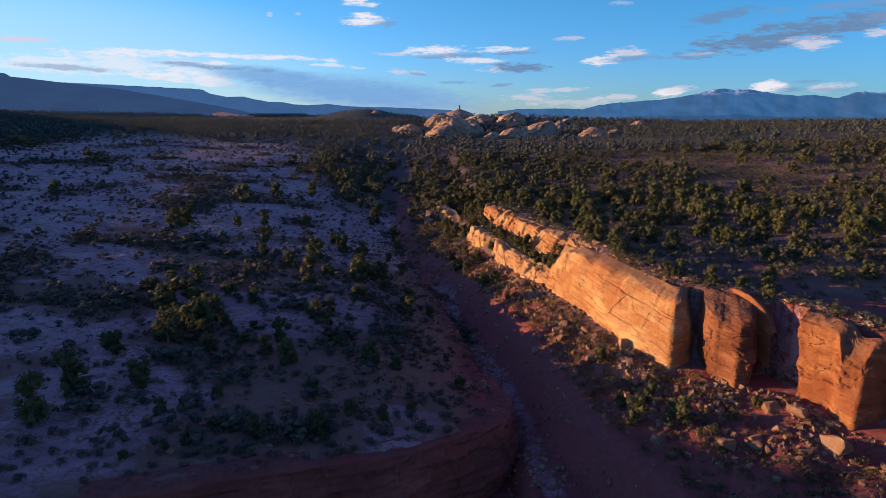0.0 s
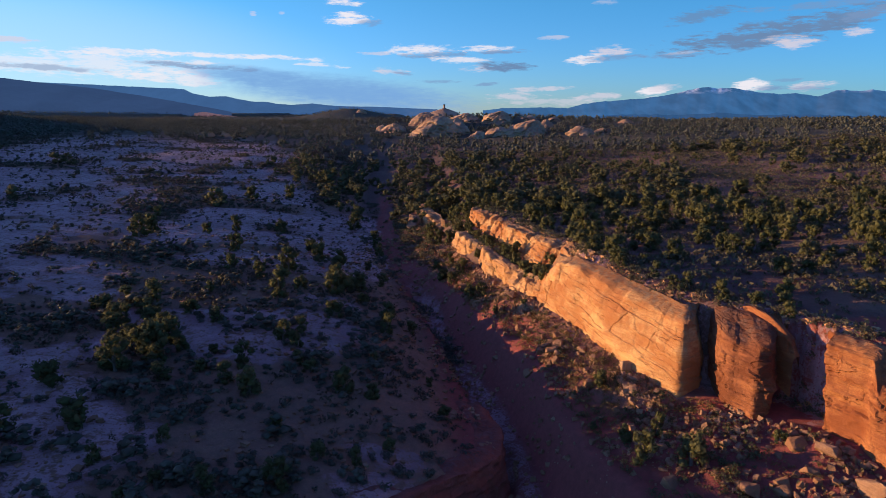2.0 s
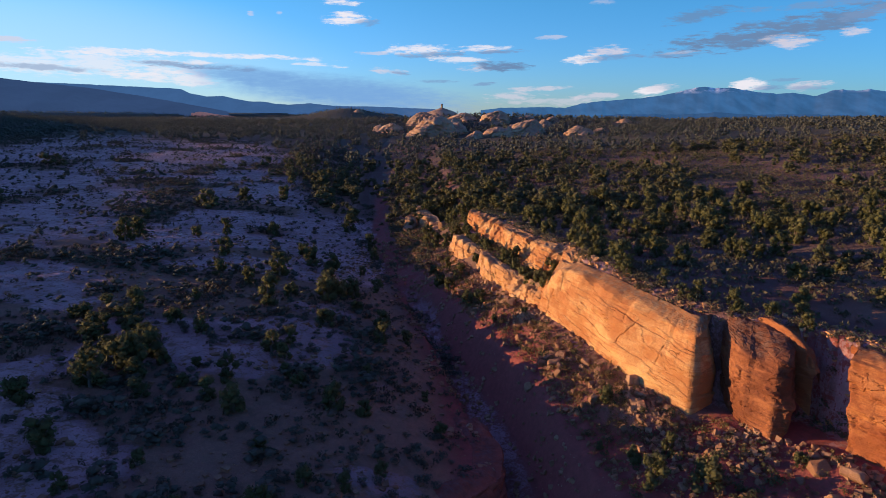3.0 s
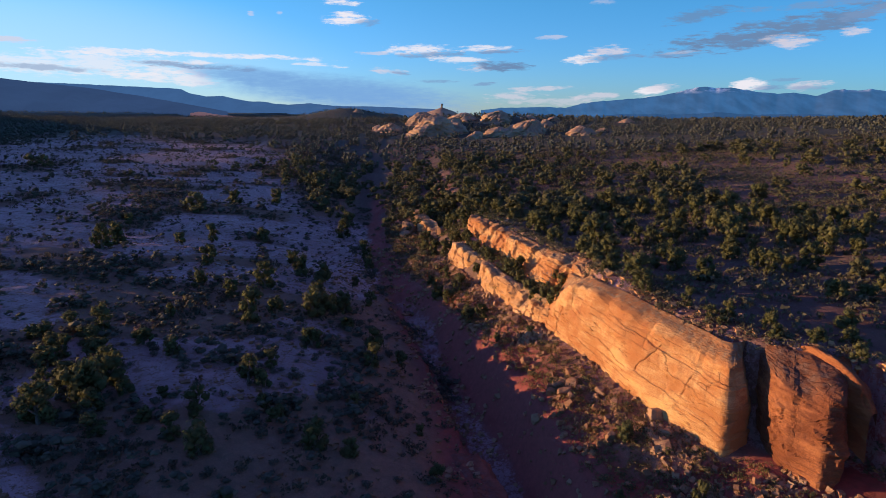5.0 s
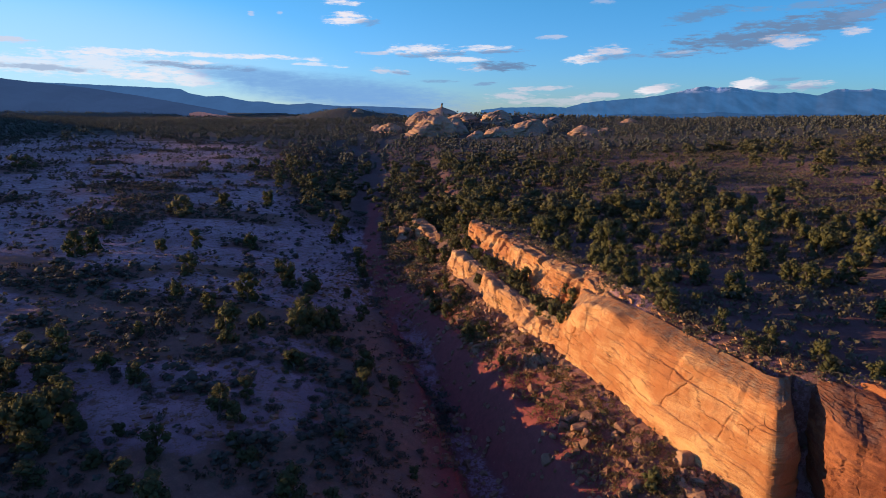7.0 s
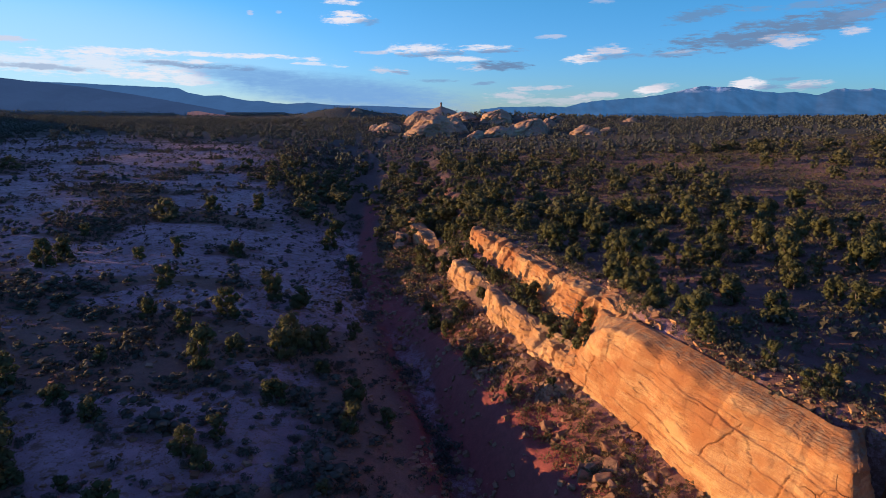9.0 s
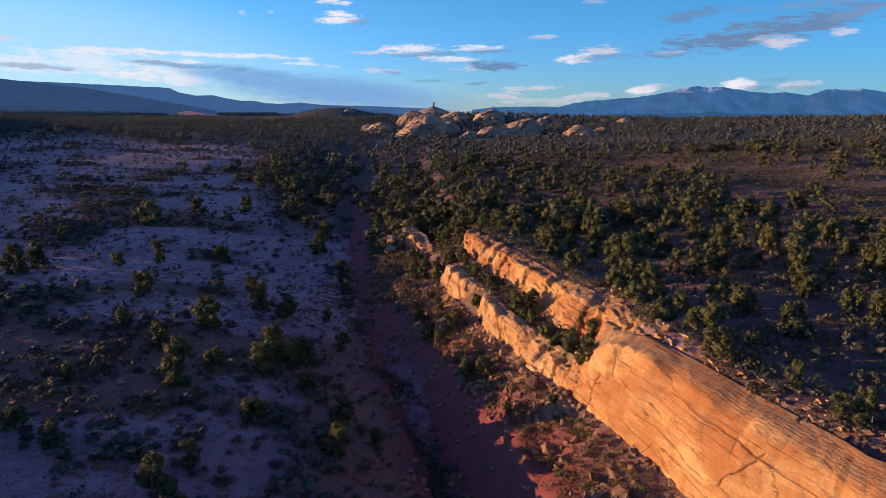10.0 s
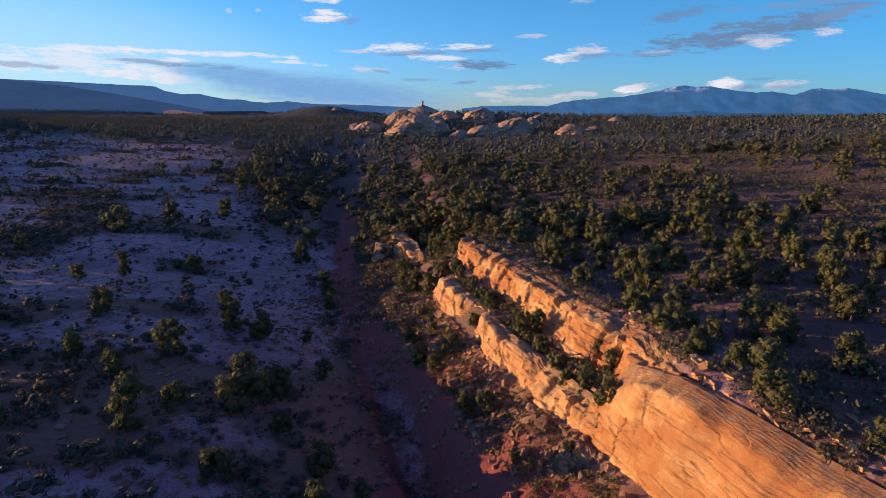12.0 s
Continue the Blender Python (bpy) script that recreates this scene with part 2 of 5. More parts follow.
def ground_material():
    k = Mat("desert_ground", 0.95, 0.1)
    rock, red, green = k.attr("rock"), k.attr("red"), k.attr("green")
    n1, n2, n3 = k.noise(0.35, 5, 0.65), k.noise(1.6, 6, 0.72), k.noise(9, 5, 0.75)
    soil = k.mix(k.ramp(n1, 0.35, 0.65), (0.118, 0.069, 0.052), (0.155, 0.098, 0.076))
    soil = k.mix(k.ramp(n2, 0.45, 0.7, 0, 0.6), soil, (0.085, 0.053, 0.041))
    soil = k.mix(k.ramp(k.noise(2.3, 6, 0.8), 0.50, 0.64, 0, 0.65), soil, (0.183, 0.114, 0.093))
    soil = k.mix(k.ramp(n3, 0.52, 0.68, 0, 0.6), soil, (0.199, 0.120, 0.103))
    soil = k.mix(k.ramp(k.noise(4.0, 5, 0.75), 0.54, 0.66, 0, 0.6), soil, (0.044, 0.033, 0.026))
    redsoil = k.mix(k.ramp(n2, 0.3, 0.7), (0.31, 0.088, 0.072), (0.20, 0.060, 0.050))
    redsoil = k.mix(k.ramp(n3, 0.50, 0.72, 0, 0.5), redsoil, (0.16, 0.070, 0.056))
    sandy = k.mix(k.ramp(n2, 0.32, 0.68), (0.20, 0.112, 0.078), (0.33, 0.178, 0.108))
    sandy = k.mix(k.ramp(n3, 0.50, 0.66, 0, 0.6), sandy, (0.42, 0.25, 0.16))
    sandy = k.mix(k.ramp(k.noise(3.2, 5, 0.75), 0.54, 0.68, 0, 0.6), sandy, (0.10, 0.060, 0.042))
    soil = k.mix(k.attr("sand"), soil, sandy)
    c = k.mix(red, soil, redsoil)
    slab = k.mix(k.ramp(n1, 0.35, 0.7), (0.365, 0.191, 0.184), (0.48, 0.268, 0.258))
    slab = k.mix(k.ramp(k.noise(1.0, 5, 0.7, (0.5, 1.6, 1.0)), 0.52, 0.72, 0, 0.7), slab, (0.20, 0.092, 0.085))
    slab = k.mix(k.ramp(n3, 0.3, 0.6, 0.5, 0), slab, (0.13, 0.075, 0.072))
    slab = k.mix(k.ramp(k.noise(4.5, 5, 0.7), 0.52, 0.66, 0, 0.55), slab, (0.15, 0.085, 0.08))
    slab = k.mix(k.ramp(rock, 0.80, 1.0, 0, 0.75), slab, (0.52, 0.312, 0.296))
    slab = k.mix(k.ramp(k.noise(0.09, 5, 0.65), 0.44, 0.60, 0, 0.6), slab, (0.23, 0.122, 0.118))
    slab = k.mix(k.ramp(k.noise(5.0, 6, 0.75), 0.54, 0.68, 0, 0.4), slab, (0.22, 0.12, 0.115))
    speck = k.mul(k.ramp(k.noise(3.0, 6, 0.8), 0.36, 0.62), k.ramp(k.noise(0.8, 6, 0.78), 0.38, 0.56))
    edge = k.mul(k.mul(rock, 1.35), k.ramp(speck, 0, 0.5, 0.12, 1.0))
    bare = k.ramp(edge, 0.30, 0.66)
    c = k.mix(bare, c, slab)
    k.l.new(k.ramp(bare, 0, 1, 0.95, 0.7), k.b.inputs["Roughness"])
    k.l.new(k.ramp(bare, 0, 1, 0.1, 0.3), k.b.inputs["Specular IOR Level"])
    tuft = k.mul(k.ramp(k.noise(1.5, 6, 0.75), 0.48, 0.60), green)
    c = k.mix(tuft, c, (0.080, 0.078, 0.046))
    c = k.mix(k.ramp(green, 0.75, 1.1, 0, 0.8), c, (0.075, 0.074, 0.046))
    k.bump(k.mix(0.5, n2, n3), 0.8, 0.25)
    return k.done(c)


def leaf_material(name, a, b, island):
    k = Mat(name, 0.85, 0.1)
    c = k.mix(k.rand(island), a, b)
    c = k.mix(k.ramp(k.noise(3.0, 3), 0.35, 0.7, 0, 0.4), c, tuple(v * 0.65 for v in a))
    k.done(c)
    thin, both = k.n.new("ShaderNodeBsdfTranslucent"), k.n.new("ShaderNodeMixShader")
    k.l.new(c, thin.inputs[0])
    both.inputs[0].default_value = 0.3
    k.l.new(k.b.outputs[0], both.inputs[1])
    k.l.new(thin.outputs[0], both.inputs[2])
    k.l.new(both.outputs[0], k.n["Material Output"].inputs[0])
    return k.m


def plain(name, a, b, scale=6.0, rough=0.9):
    k = Mat(name, rough, 0.15)
    n1 = k.noise(scale, 5, 0.7)
    k.bump(n1, 0.5, 0.05)
    return k.done(k.mix(k.ramp(n1, 0.3, 0.7), a, b))


ROCK = sandstone("orange_sandstone", (0.585, 0.356, 0.152), (0.425, 0.178, 0.064), (0.180, 0.068, 0.032))
VARNISH = sandstone("varnished_sandstone", (0.34, 0.132, 0.058), (0.17, 0.058, 0.027), (0.050, 0.021, 0.014))
SOUTH_ROCK = sandstone("red_orange_sandstone", (0.42, 0.178, 0.066), (0.255, 0.082, 0.032), (0.137, 0.047, 0.026))
PALE_ROCK = sandstone("pale_sandstone", (0.60, 0.378, 0.178), (0.49, 0.252, 0.104), (0.228, 0.122, 0.061))
RED_ROCK = sandstone("red_sandstone", (0.35, 0.100, 0.064), (0.26, 0.070, 0.047), (0.12, 0.040, 0.032))
BOULDER = sandstone("boulder_stone", (0.380, 0.228, 0.133), (0.274, 0.144, 0.076), (0.137, 0.068, 0.046))
DOME = sandstone("dome_sandstone", (0.50, 0.335, 0.212), (0.40, 0.248, 0.150), (0.22, 0.138, 0.095), 0.25)
GROUND = ground_material()
LEAF = leaf_material("juniper_leaf", (0.088, 0.093, 0.038), (0.130, 0.126, 0.052), False)
LEAF_FAR = leaf_material("far_juniper_leaf", (0.088, 0.090, 0.044), (0.132, 0.126, 0.062), True)
# distance haze painted into the leaf: a paler, bluer copy of LEAF_FAR
LEAF_HAZED = leaf_material("hazed_juniper_leaf", (0.098, 0.107, 0.084), (0.146, 0.150, 0.116), True)
BRUSH = leaf_material("dry_brush", (0.078, 0.066, 0.046), (0.140, 0.110, 0.070), True)
SAGE = leaf_material("sagebrush_leaf", (0.102, 0.092, 0.055), (0.168, 0.146, 0.088), True)
DRY_GRASS = leaf_material("dry_grass", (0.136, 0.100, 0.046), (0.240, 0.172, 0.080), True)
SHRUB = leaf_material("dark_shrub_leaf", (0.092, 0.092, 0.066), (0.160, 0.144, 0.102), True)
BARK = plain("juniper_bark", (0.10, 0.075, 0.055), (0.19, 0.15, 0.12), 12)
DEADWOOD = plain("dead_wood", (0.16, 0.12, 0.09), (0.30, 0.25, 0.2), 12)


# ---------------------------------------------------------------- noise and mesh helpers
def hash3(i, j, k):
    h = (i * 374761393 + j * 668265263 + k * 2147483647 + 1274126177) & 0xFFFFFFFF
    h = ((h ^ (h >> 13)) * 1274126177) & 0xFFFFFFFF
    return ((h ^ (h >> 16)) & 0xFFFF) / 65535.0


def vnoise(x, y, z=None):
    """Smooth value noise, 0 to 1."""
    x, y = np.asarray(x, float), np.asarray(y, float)
    z = np.zeros_like(x) if z is None else np.asarray(z, float)
    i, j, k = (np.floor(v).astype(np.int64) for v in (x, y, z))
    u, v, w = x - i, y - j, z - k
    u, v, w = (q * q * (3 - 2 * q) for q in (u, v, w))
    out = 0
    for a in (0, 1):
        for b in (0, 1):
            for c in (0, 1):
                out = out + hash3(i + a, j + b, k + c) * (u if a else 1 - u) * (v if b else 1 - v) * (w if c else 1 - w)
    return out


def fbm(x, y, z=None, octaves=4):
    total, amp, norm = 0, 1.0, 0.0
    for o in range(octaves):
        f = 2.03 ** o
        total = total + amp * vnoise(np.asarray(x) * f + 17 * o, np.asarray(y) * f - 9 * o, None if z is None else np.asarray(z) * f + 5 * o)
        norm += amp
        amp *= 0.5
    return total / norm


def smooth(a, b, v):
    q = np.clip((v - a) / (b - a), 0, 1)
    return q * q * (3 - 2 * q)


def mesh_of(name, verts, faces, material, soft=False):
    me = bpy.data.meshes.new(name)
    verts, faces = np.asarray(verts, np.float32), np.asarray(faces, np.int32)
    me.vertices.add(len(verts))
    me.vertices.foreach_set("co", verts.ravel())
    n = faces.shape[1]
    me.loops.add(faces.size)
    me.loops.foreach_set("vertex_index", faces.ravel())
    me.polygons.add(len(faces))
    me.polygons.foreach_set("loop_start", np.arange(0, faces.size, n, dtype=np.int32))
    me.polygons.foreach_set("use_smooth", np.full(len(faces), soft))
    me.update(calc_edges=True)
    me.materials.append(material)
    return me


def grid_faces(rows, cols):
    a = np.arange(rows * cols).reshape(rows, cols)
    return np.stack([a[:-1, :-1], a[:-1, 1:], a[1:, 1:], a[1:, :-1]], -1).reshape(-1, 4)


def part(name, me, parent, label=""):
    ob = new(name, me)
    ob.parent = parent
    return tagged(ob, label)


# ---------------------------------------------------------------- the ground
def along(ys, xs):
    return lambda y: np.interp(y, ys, xs)


RIM_X = along((20, 52, 58, 69, 84, 108, 121, 140, 220, 400), (9, 7.6, 7.0, 4.9, 1.4, -3.8, -8.5, -13.5, -19, -30))
RIM_Z = along((20, 60, 69, 84, 108, 121, 140, 220, 400), (-0.8, -0.3, 0.2, 1.2, 2.1, 2.7, 3.0, 4.6, 11))
FLOOR_Z = along((20, 58, 84, 100, 115, 136, 220, 400), (-4.6, -3.0, -0.7, 0.7, 1.8, 2.5, 4.4, 11))
BANK_X = along((20, 45, 56, 66, 75, 81, 94, 107, 120, 136, 160, 220, 400), (24, 17.5, 13.8, 12.2, 10.4, 8.4, 4.9, 1.8, -1.5, -6, -9, -14, -24))
BANK_Z = along((20, 45, 56, 66, 75, 94, 107, 120, 136, 220, 400), (0.5, 0.8, 1.5, 2.6, 3.3, 3.6, 3.0, 3.0, 3.2, 4.8, 11))

# cliffs, station by station from north to south: foot, lip and back edge of the rock (x, y, z each)
MAIN_WALL = [
    (13.2, 86, 6.4, 14.4, 86.3, 8.8, 15.35, 86.61, 9.48), (13.7, 84, 6.5, 15.2, 84.4, 10.6, 16.46, 85.12, 12.21), (15.2, 80.2, 6.2, 16.6, 80, 12.5, 18.36, 80.67, 13.01),
    (17, 75.6, 5.8, 18.3, 75.3, 12, 19.96, 76.29, 12.94), (18.4, 71, 5.3, 19.9, 70.6, 11.5, 21.74, 71.45, 12.61), (20.3, 66.4, 4.8, 22, 66.3, 11.2, 23.8, 67.06, 12.22),
    (22.2, 62.8, 4.4, 22.9, 63.8, 11.1, 24.2, 65.6, 12.1), (22.9, 61.6, 4.3, 23.5, 62.6, 10.9, 24.7, 65, 12.1), (23.5, 61.5, 4.3, 23.9, 62.6, 10.9, 25, 65, 12.1),
    (25.5, 62.6, 4.3, 25, 63.6, 10.9, 25.6, 65.2, 12.1), (26.6, 64.4, 4.4, 25.8, 65.2, 11.2, 26.3, 65.7, 12.1)]
BUTTRESS = [
    (27.0, 64.4, 4.4, 26.5, 64.6, 11.0, 26.8, 66.2, 12.2), (26.5, 62.0, 4.2, 26.3, 62.2, 10.8, 27.3, 65.2, 12.3), (26.2, 60.4, 4.2, 26.3, 60.7, 10.5, 28.0, 64.2, 12.3), (26.4, 59.0, 4.2, 26.6, 59.5, 10.3, 28.6, 63.4, 12.2),
    (27.5, 56.7, 4.2, 27.9, 57.4, 10.3, 29.4, 62.4, 12.2), (28.8, 56.8, 4.3, 28.9, 57.4, 10.5, 30.0, 61.4, 12.0), (30.2, 59.2, 4.5, 30.3, 59.4, 11.2, 30.9, 60.6, 12.0)]
FIN = [
    (28.5, 63.9, 11.0, 28.9, 64.0, 12.3, 29.8, 64.3, 12.3), (29.1, 62.3, 10.2, 29.5, 62.4, 12.7, 30.4, 62.7, 12.4), (29.8, 60.3, 9.3, 30.2, 60.4, 12.2, 31.0, 60.7, 11.9), (30.6, 58.5, 8.0, 30.9, 58.6, 11.2, 31.5, 58.9, 11.0), (31.0, 57.6, 7.4, 31.2, 57.7, 9.6, 31.7, 58.0, 9.4)]
SOUTH_WALL = [
    (30.2, 61.2, 4.5, 30.2, 61, 11.8, 30.9, 61.7, 12.25), (34, 60.8, 4.6, 33.6, 60.4, 11.8, 34.02, 61.1, 12.25), (34.6, 56.6, 4.6, 34, 56.8, 11.8, 34.56, 57.78, 12.25),
    (32, 54.6, 4.7, 32.1, 55.3, 11.7, 33.78, 56.63, 12.24), (33.3, 51.6, 4.6, 34, 52.4, 11.4, 35.75, 53.52, 12.12), (33, 50.2, 4.4, 33.3, 50.6, 9.2, 35.61, 51.72, 11.36),
    (33.5, 48.4, 4.3, 34.5, 49.6, 10.2, 36.25, 50.86, 11.64), (36, 49.1, 4.3, 36.1, 49.7, 10.4, 37.15, 50.54, 11.66), (37, 49.5, 4.5, 37.1, 49.8, 11.2, 38.01, 50.5, 11.92),
    (38.6, 45.5, 4.5, 39.4, 46.4, 11.4, 41.22, 47.52, 12.12), (45, 35, 4.5, 46, 35.6, 11.4, 48.45, 36.58, 12.12), (62, 12, 4.5, 63, 12.6, 11.4, 65.8, 13.58, 12.12)]
UPPER_WALL = [
    (10.8, 139, 9.2, 11.2, 139, 10, 12.1, 139, 10.17), (8.9, 134, 8.3, 9.4, 133.6, 10.5, 10.9, 133.8, 10.67), (8.6, 131, 8.1, 9.4, 130.5, 10.7, 11.2, 130.75, 10.87),
    (11.4, 117, 8.1, 12.6, 117, 11, 14.3, 117.25, 11.26), (13.4, 104, 8.3, 14.9, 104, 11.3, 16.7, 104.25, 11.64), (14.6, 97, 8.5, 16, 97, 11.6, 18, 97.5, 12.03),
    (15.6, 92.5, 8.8, 17.2, 92.5, 11.7, 19.1, 93, 12.29), (16.4, 88.5, 9.3, 18.1, 88.2, 12.3, 19.55, 88.85, 12.73), (16, 85.3, 9.8, 17.6, 84.8, 12.6, 19, 85.4, 12.94),
    (16.6, 81.5, 11.6, 18, 81.3, 12.9, 19, 81.65, 12.98)]
LOWER_LEDGE_FAR = [
    (5.0, 125.5, 5.6, 5.6, 125.5, 6.6, 7.4, 125.2, 7.6), (5.0, 123.5, 5.0, 5.6, 123.6, 7.6, 7.4, 124, 7.9), (5.6, 119, 5.1, 6.4, 119, 7.9, 8.0, 119, 8.0), (7.0, 114, 5.3, 7.6, 114, 7.8, 8.9, 114.3, 8.2), (8.4, 112.6, 6.0, 8.6, 112.8, 7.4, 9.4, 113, 8.1)]
LOWER_LEDGE = [
    (9, 110, 6.2, 9.2, 110, 7.2, 10.04, 110, 7.92), (8.6, 108, 5.3, 9.2, 108, 8.2, 10.32, 108, 8.29), (9.4, 101, 5.4, 9.9, 101, 8.2, 11.09, 101.21, 8.47),
    (11, 95.4, 5.8, 11.6, 95.4, 8.1, 12.86, 95.68, 8.55), (12.1, 90, 6.1, 12.8, 90, 8.2, 13.92, 90.14, 8.83), (12.8, 86.5, 6.4, 13.5, 86.4, 8.4, 14.69, 86.47, 9.12),
    (13.6, 84.2, 6.5, 14.4, 84.2, 8.6, 15.52, 84.48, 9.5)]

# the land under the cliffs, by the distance north
FOOT_X = along((-60, 20, 37, 45, 50, 54, 57, 60.5, 62, 66.4, 71, 75.6, 80.2, 84, 86.5, 90, 95.4, 100, 114, 124, 146, 170, 260, 400), (92, 56, 43.6, 37.6, 32.8, 31.6, 27.4, 25.6, 22.6, 20.0, 18.1, 16.7, 14.9, 13.5, 12.7, 12.0, 10.9, 9.3, 6.3, 4.8, 2.2, -1, -8, -10))
FOOT_Z = along((20, 49, 62, 66.4, 71, 75.6, 80, 84, 90, 95, 101, 112, 122, 145, 170, 400), (4.6, 4.7, 4.4, 4.9, 5.4, 5.9, 6.3, 6.6, 6.2, 5.9, 5.5, 5.4, 5.2, 4.7, 5.2, 11))
SHELF_X = along((84, 86.5, 90, 95.4, 100, 114, 124, 146), (15.6, 15.0, 14.2, 13.2, 11.4, 8.4, 7.0, 4.0))
SHELF_Z = along((84, 86.5, 90, 95.4, 100, 114, 124, 146, 165), (9.3, 9.1, 8.8, 8.45, 8.35, 8.1, 7.8, 6.0, 6.2))
WALL_X = along((84, 85.3, 88.5, 92.5, 97, 104, 117, 131, 134, 139, 146), (16.2, 16.2, 16.5, 15.7, 14.7, 13.5, 11.5, 8.7, 9.0, 10.6, 9.5))
WALL_Z = along((84, 88.5, 92.5, 97, 104, 131, 139, 146), (9.9, 9.4, 8.9, 8.6, 8.4, 8.2, 9.3, 8.4))
LIP_X = along((-60, 20, 37, 46, 50, 54, 57, 60, 62.6, 66, 70.6, 76, 80.2, 84.6, 88.2, 92.5, 97, 104, 117, 130.5, 133.6, 139, 150, 200, 400), (96, 58, 45.3, 39.2, 36, 33.6, 32.8, 32.0, 27.4, 22.6, 19.8, 17.8, 17.0, 17.4, 18.1, 17.2, 16.0, 14.9, 12.6, 9.4, 9.6, 11.2, 9, 3, 0))
BACK_X = along((-60, 20, 37, 48, 52, 55, 58.6, 61.4, 64.5, 68, 72.5, 77.5, 81.5, 86, 89.5, 93.5, 98, 104.5, 117.5, 131, 134, 139, 150, 200, 400), (102, 63, 49.5, 41.71, 37.57, 35.35, 33.64, 31.64, 27.18, 23.92, 21.79, 19.98, 19.03, 19.17, 19.57, 19.17, 18.13, 16.84, 14.55, 11.78, 11.66, 12.6, 12, 8, 5))
PLAT_Z = along((20, 50, 62, 72, 77, 82, 89, 98, 104, 117, 132, 139, 150, 200, 300, 500, 1000, 4500), (12.2, 12.2, 12.3, 12.8, 13.1, 13.2, 12.8, 12.1, 11.7, 11.3, 10.8, 10.2, 9.4, 9.2, 10.5, 11.5, 12, 18))
BENCH_Y = along((-60, -30, -24, -12, -3, 1, 4.6, 7, 12), (26, 35.5, 38, 43.3, 47.7, 52, 55.8, 59.5, 61))
RISE_D = (0, 3, 7, 14, 25, 50, 90, 130)
RISE_NEAR = (0, 0.9, 2.3, 3.6, 4.7, 6.3, 8.2, 12.0)
RISE_FAR = (0, 0.2, 0.4, 1.6, 3.4, 5.6, 7.8, 11.0)
RIDGE_D = 590.0                       # the long western mesa that holds back the low sun
RIDGE_Z = along((20, 176, 182, 188, 194, 211, 240, 300, 400, 500, 700, 850, 2000), (72.4, 72.2, 70.7, 69.3, 68.8, 68.6, 68.6, 68.5, 68.0, 67.2, 48, 28, 18))


DOMES = [  # heading, distance, width, crown height, turn of the slickrock domes
    (0.30, 470, 39, 26.0, 10), (-0.39, 570, 26, 28.5, 0), (0.54, 560, 18, 27.1, 15), (3.00, 590, 32, 27.5, 20), (2.17, 540, 22, 24.0, -10), (5.83, 570, 33, 29.5, 35), (8.36, 455, 28, 23.9, 32),
    (5.95, 448, 24, 19.1, 25), (8.45, 610, 20, 25.4, 0), (9.95, 530, 14, 22.9, 15), (12.72, 430, 20, 20.4, 20), (4.10, 440, 15, 16.6, 0), (-3.05, 510, 21, 20.5, -20), (-5.87, 1380, 26, 32.6, 0),
    (16.56, 560, 17, 23.2, 0), (2.02, 490, 24, 21.3, 25), (-4.14, 520, 11, 19.0, 0), (10.65, 600, 13, 24.5, 0), (14.55, 470, 11, 18.1, 10), (7.41, 470, 19, 20.1, 30),
]
DOME_AT = [(math.sin(radians(d[0])) * d[1], math.cos(radians(d[0])) * d[1], d[2]) for d in DOMES]


def raw_height(xs, ys):
    """Heights on the grid xs by ys, row by row across the wash."""
    z = np.empty((len(ys), len(xs)))
    for r, y in enumerate(ys):
        q = np.interp(y, (90, 135), (0, 1))
        fade = np.interp(y, (230, 480), (1, 0.35))
        rise = (1 - q) * np.array(RISE_NEAR) + q * np.array(RISE_FAR) * fade
        xl, zl, zf, zp = RIM_X(y), RIM_Z(y), FLOOR_Z(y), PLAT_Z(y)
        xb, zb = max(BANK_X(y), xl + 3.6), BANK_Z(y)
        xg, zg = max(FOOT_X(y), xb + 1.0), FOOT_Z(y)
        kd = [RIDGE_D + 600, RIDGE_D + 60, RIDGE_D, RIDGE_D - 40, 400, 250]
        kx = [xl - d for d in kd] + [xl - d for d in RISE_D[::-1]] + [xl + 0.7, xl + 1.6, xb - min(2.4, (xb - xl) * 0.45), xb, xg]
        rz = RIDGE_Z(y)
        kz = [rz + 2, rz, rz, rz - 7, 12 + (rz - 12) * 0.30, 13 + (rz - 12) * 0.10] + [zl + g for g in rise[::-1]] + [zl - 0.85 * (zl - zf), zf, zf + 0.3, zb, zg]
        if 84 < y < 150:                      # the wooded shelf between the two tiers
            kx += [xg + 0.9, SHELF_X(y), WALL_X(y)]
            kz += [zg + 0.4, SHELF_Z(y), WALL_Z(y)]
        lo = kz[-1]
        lip, back = max(LIP_X(y), kx[-1] + 0.5), max(BACK_X(y), kx[-1] + 2.2)
        lift = np.interp(y, (40, 120, 250, 420, 900), (0.6, 1.0, 1.0, 0.8, 0.2))
        kx += [lip + 0.5, back - 0.5, back + 0.8, back + 8, back + 20, back + 38, back + 90, back + 170, back + 320, back + 900]
        kz += [min(lo + 0.4, zp - 0.8), zp - 0.4, zp + 0.02, zp - 0.75 * lift, zp - 0.7 * lift, zp + 0.8 * lift, zp + 3.2 * lift, zp + 8 * lift, zp + 14.5 * lift, zp + 17 * lift]
        z[r] = np.interp(xs, kx, kz)
    return z


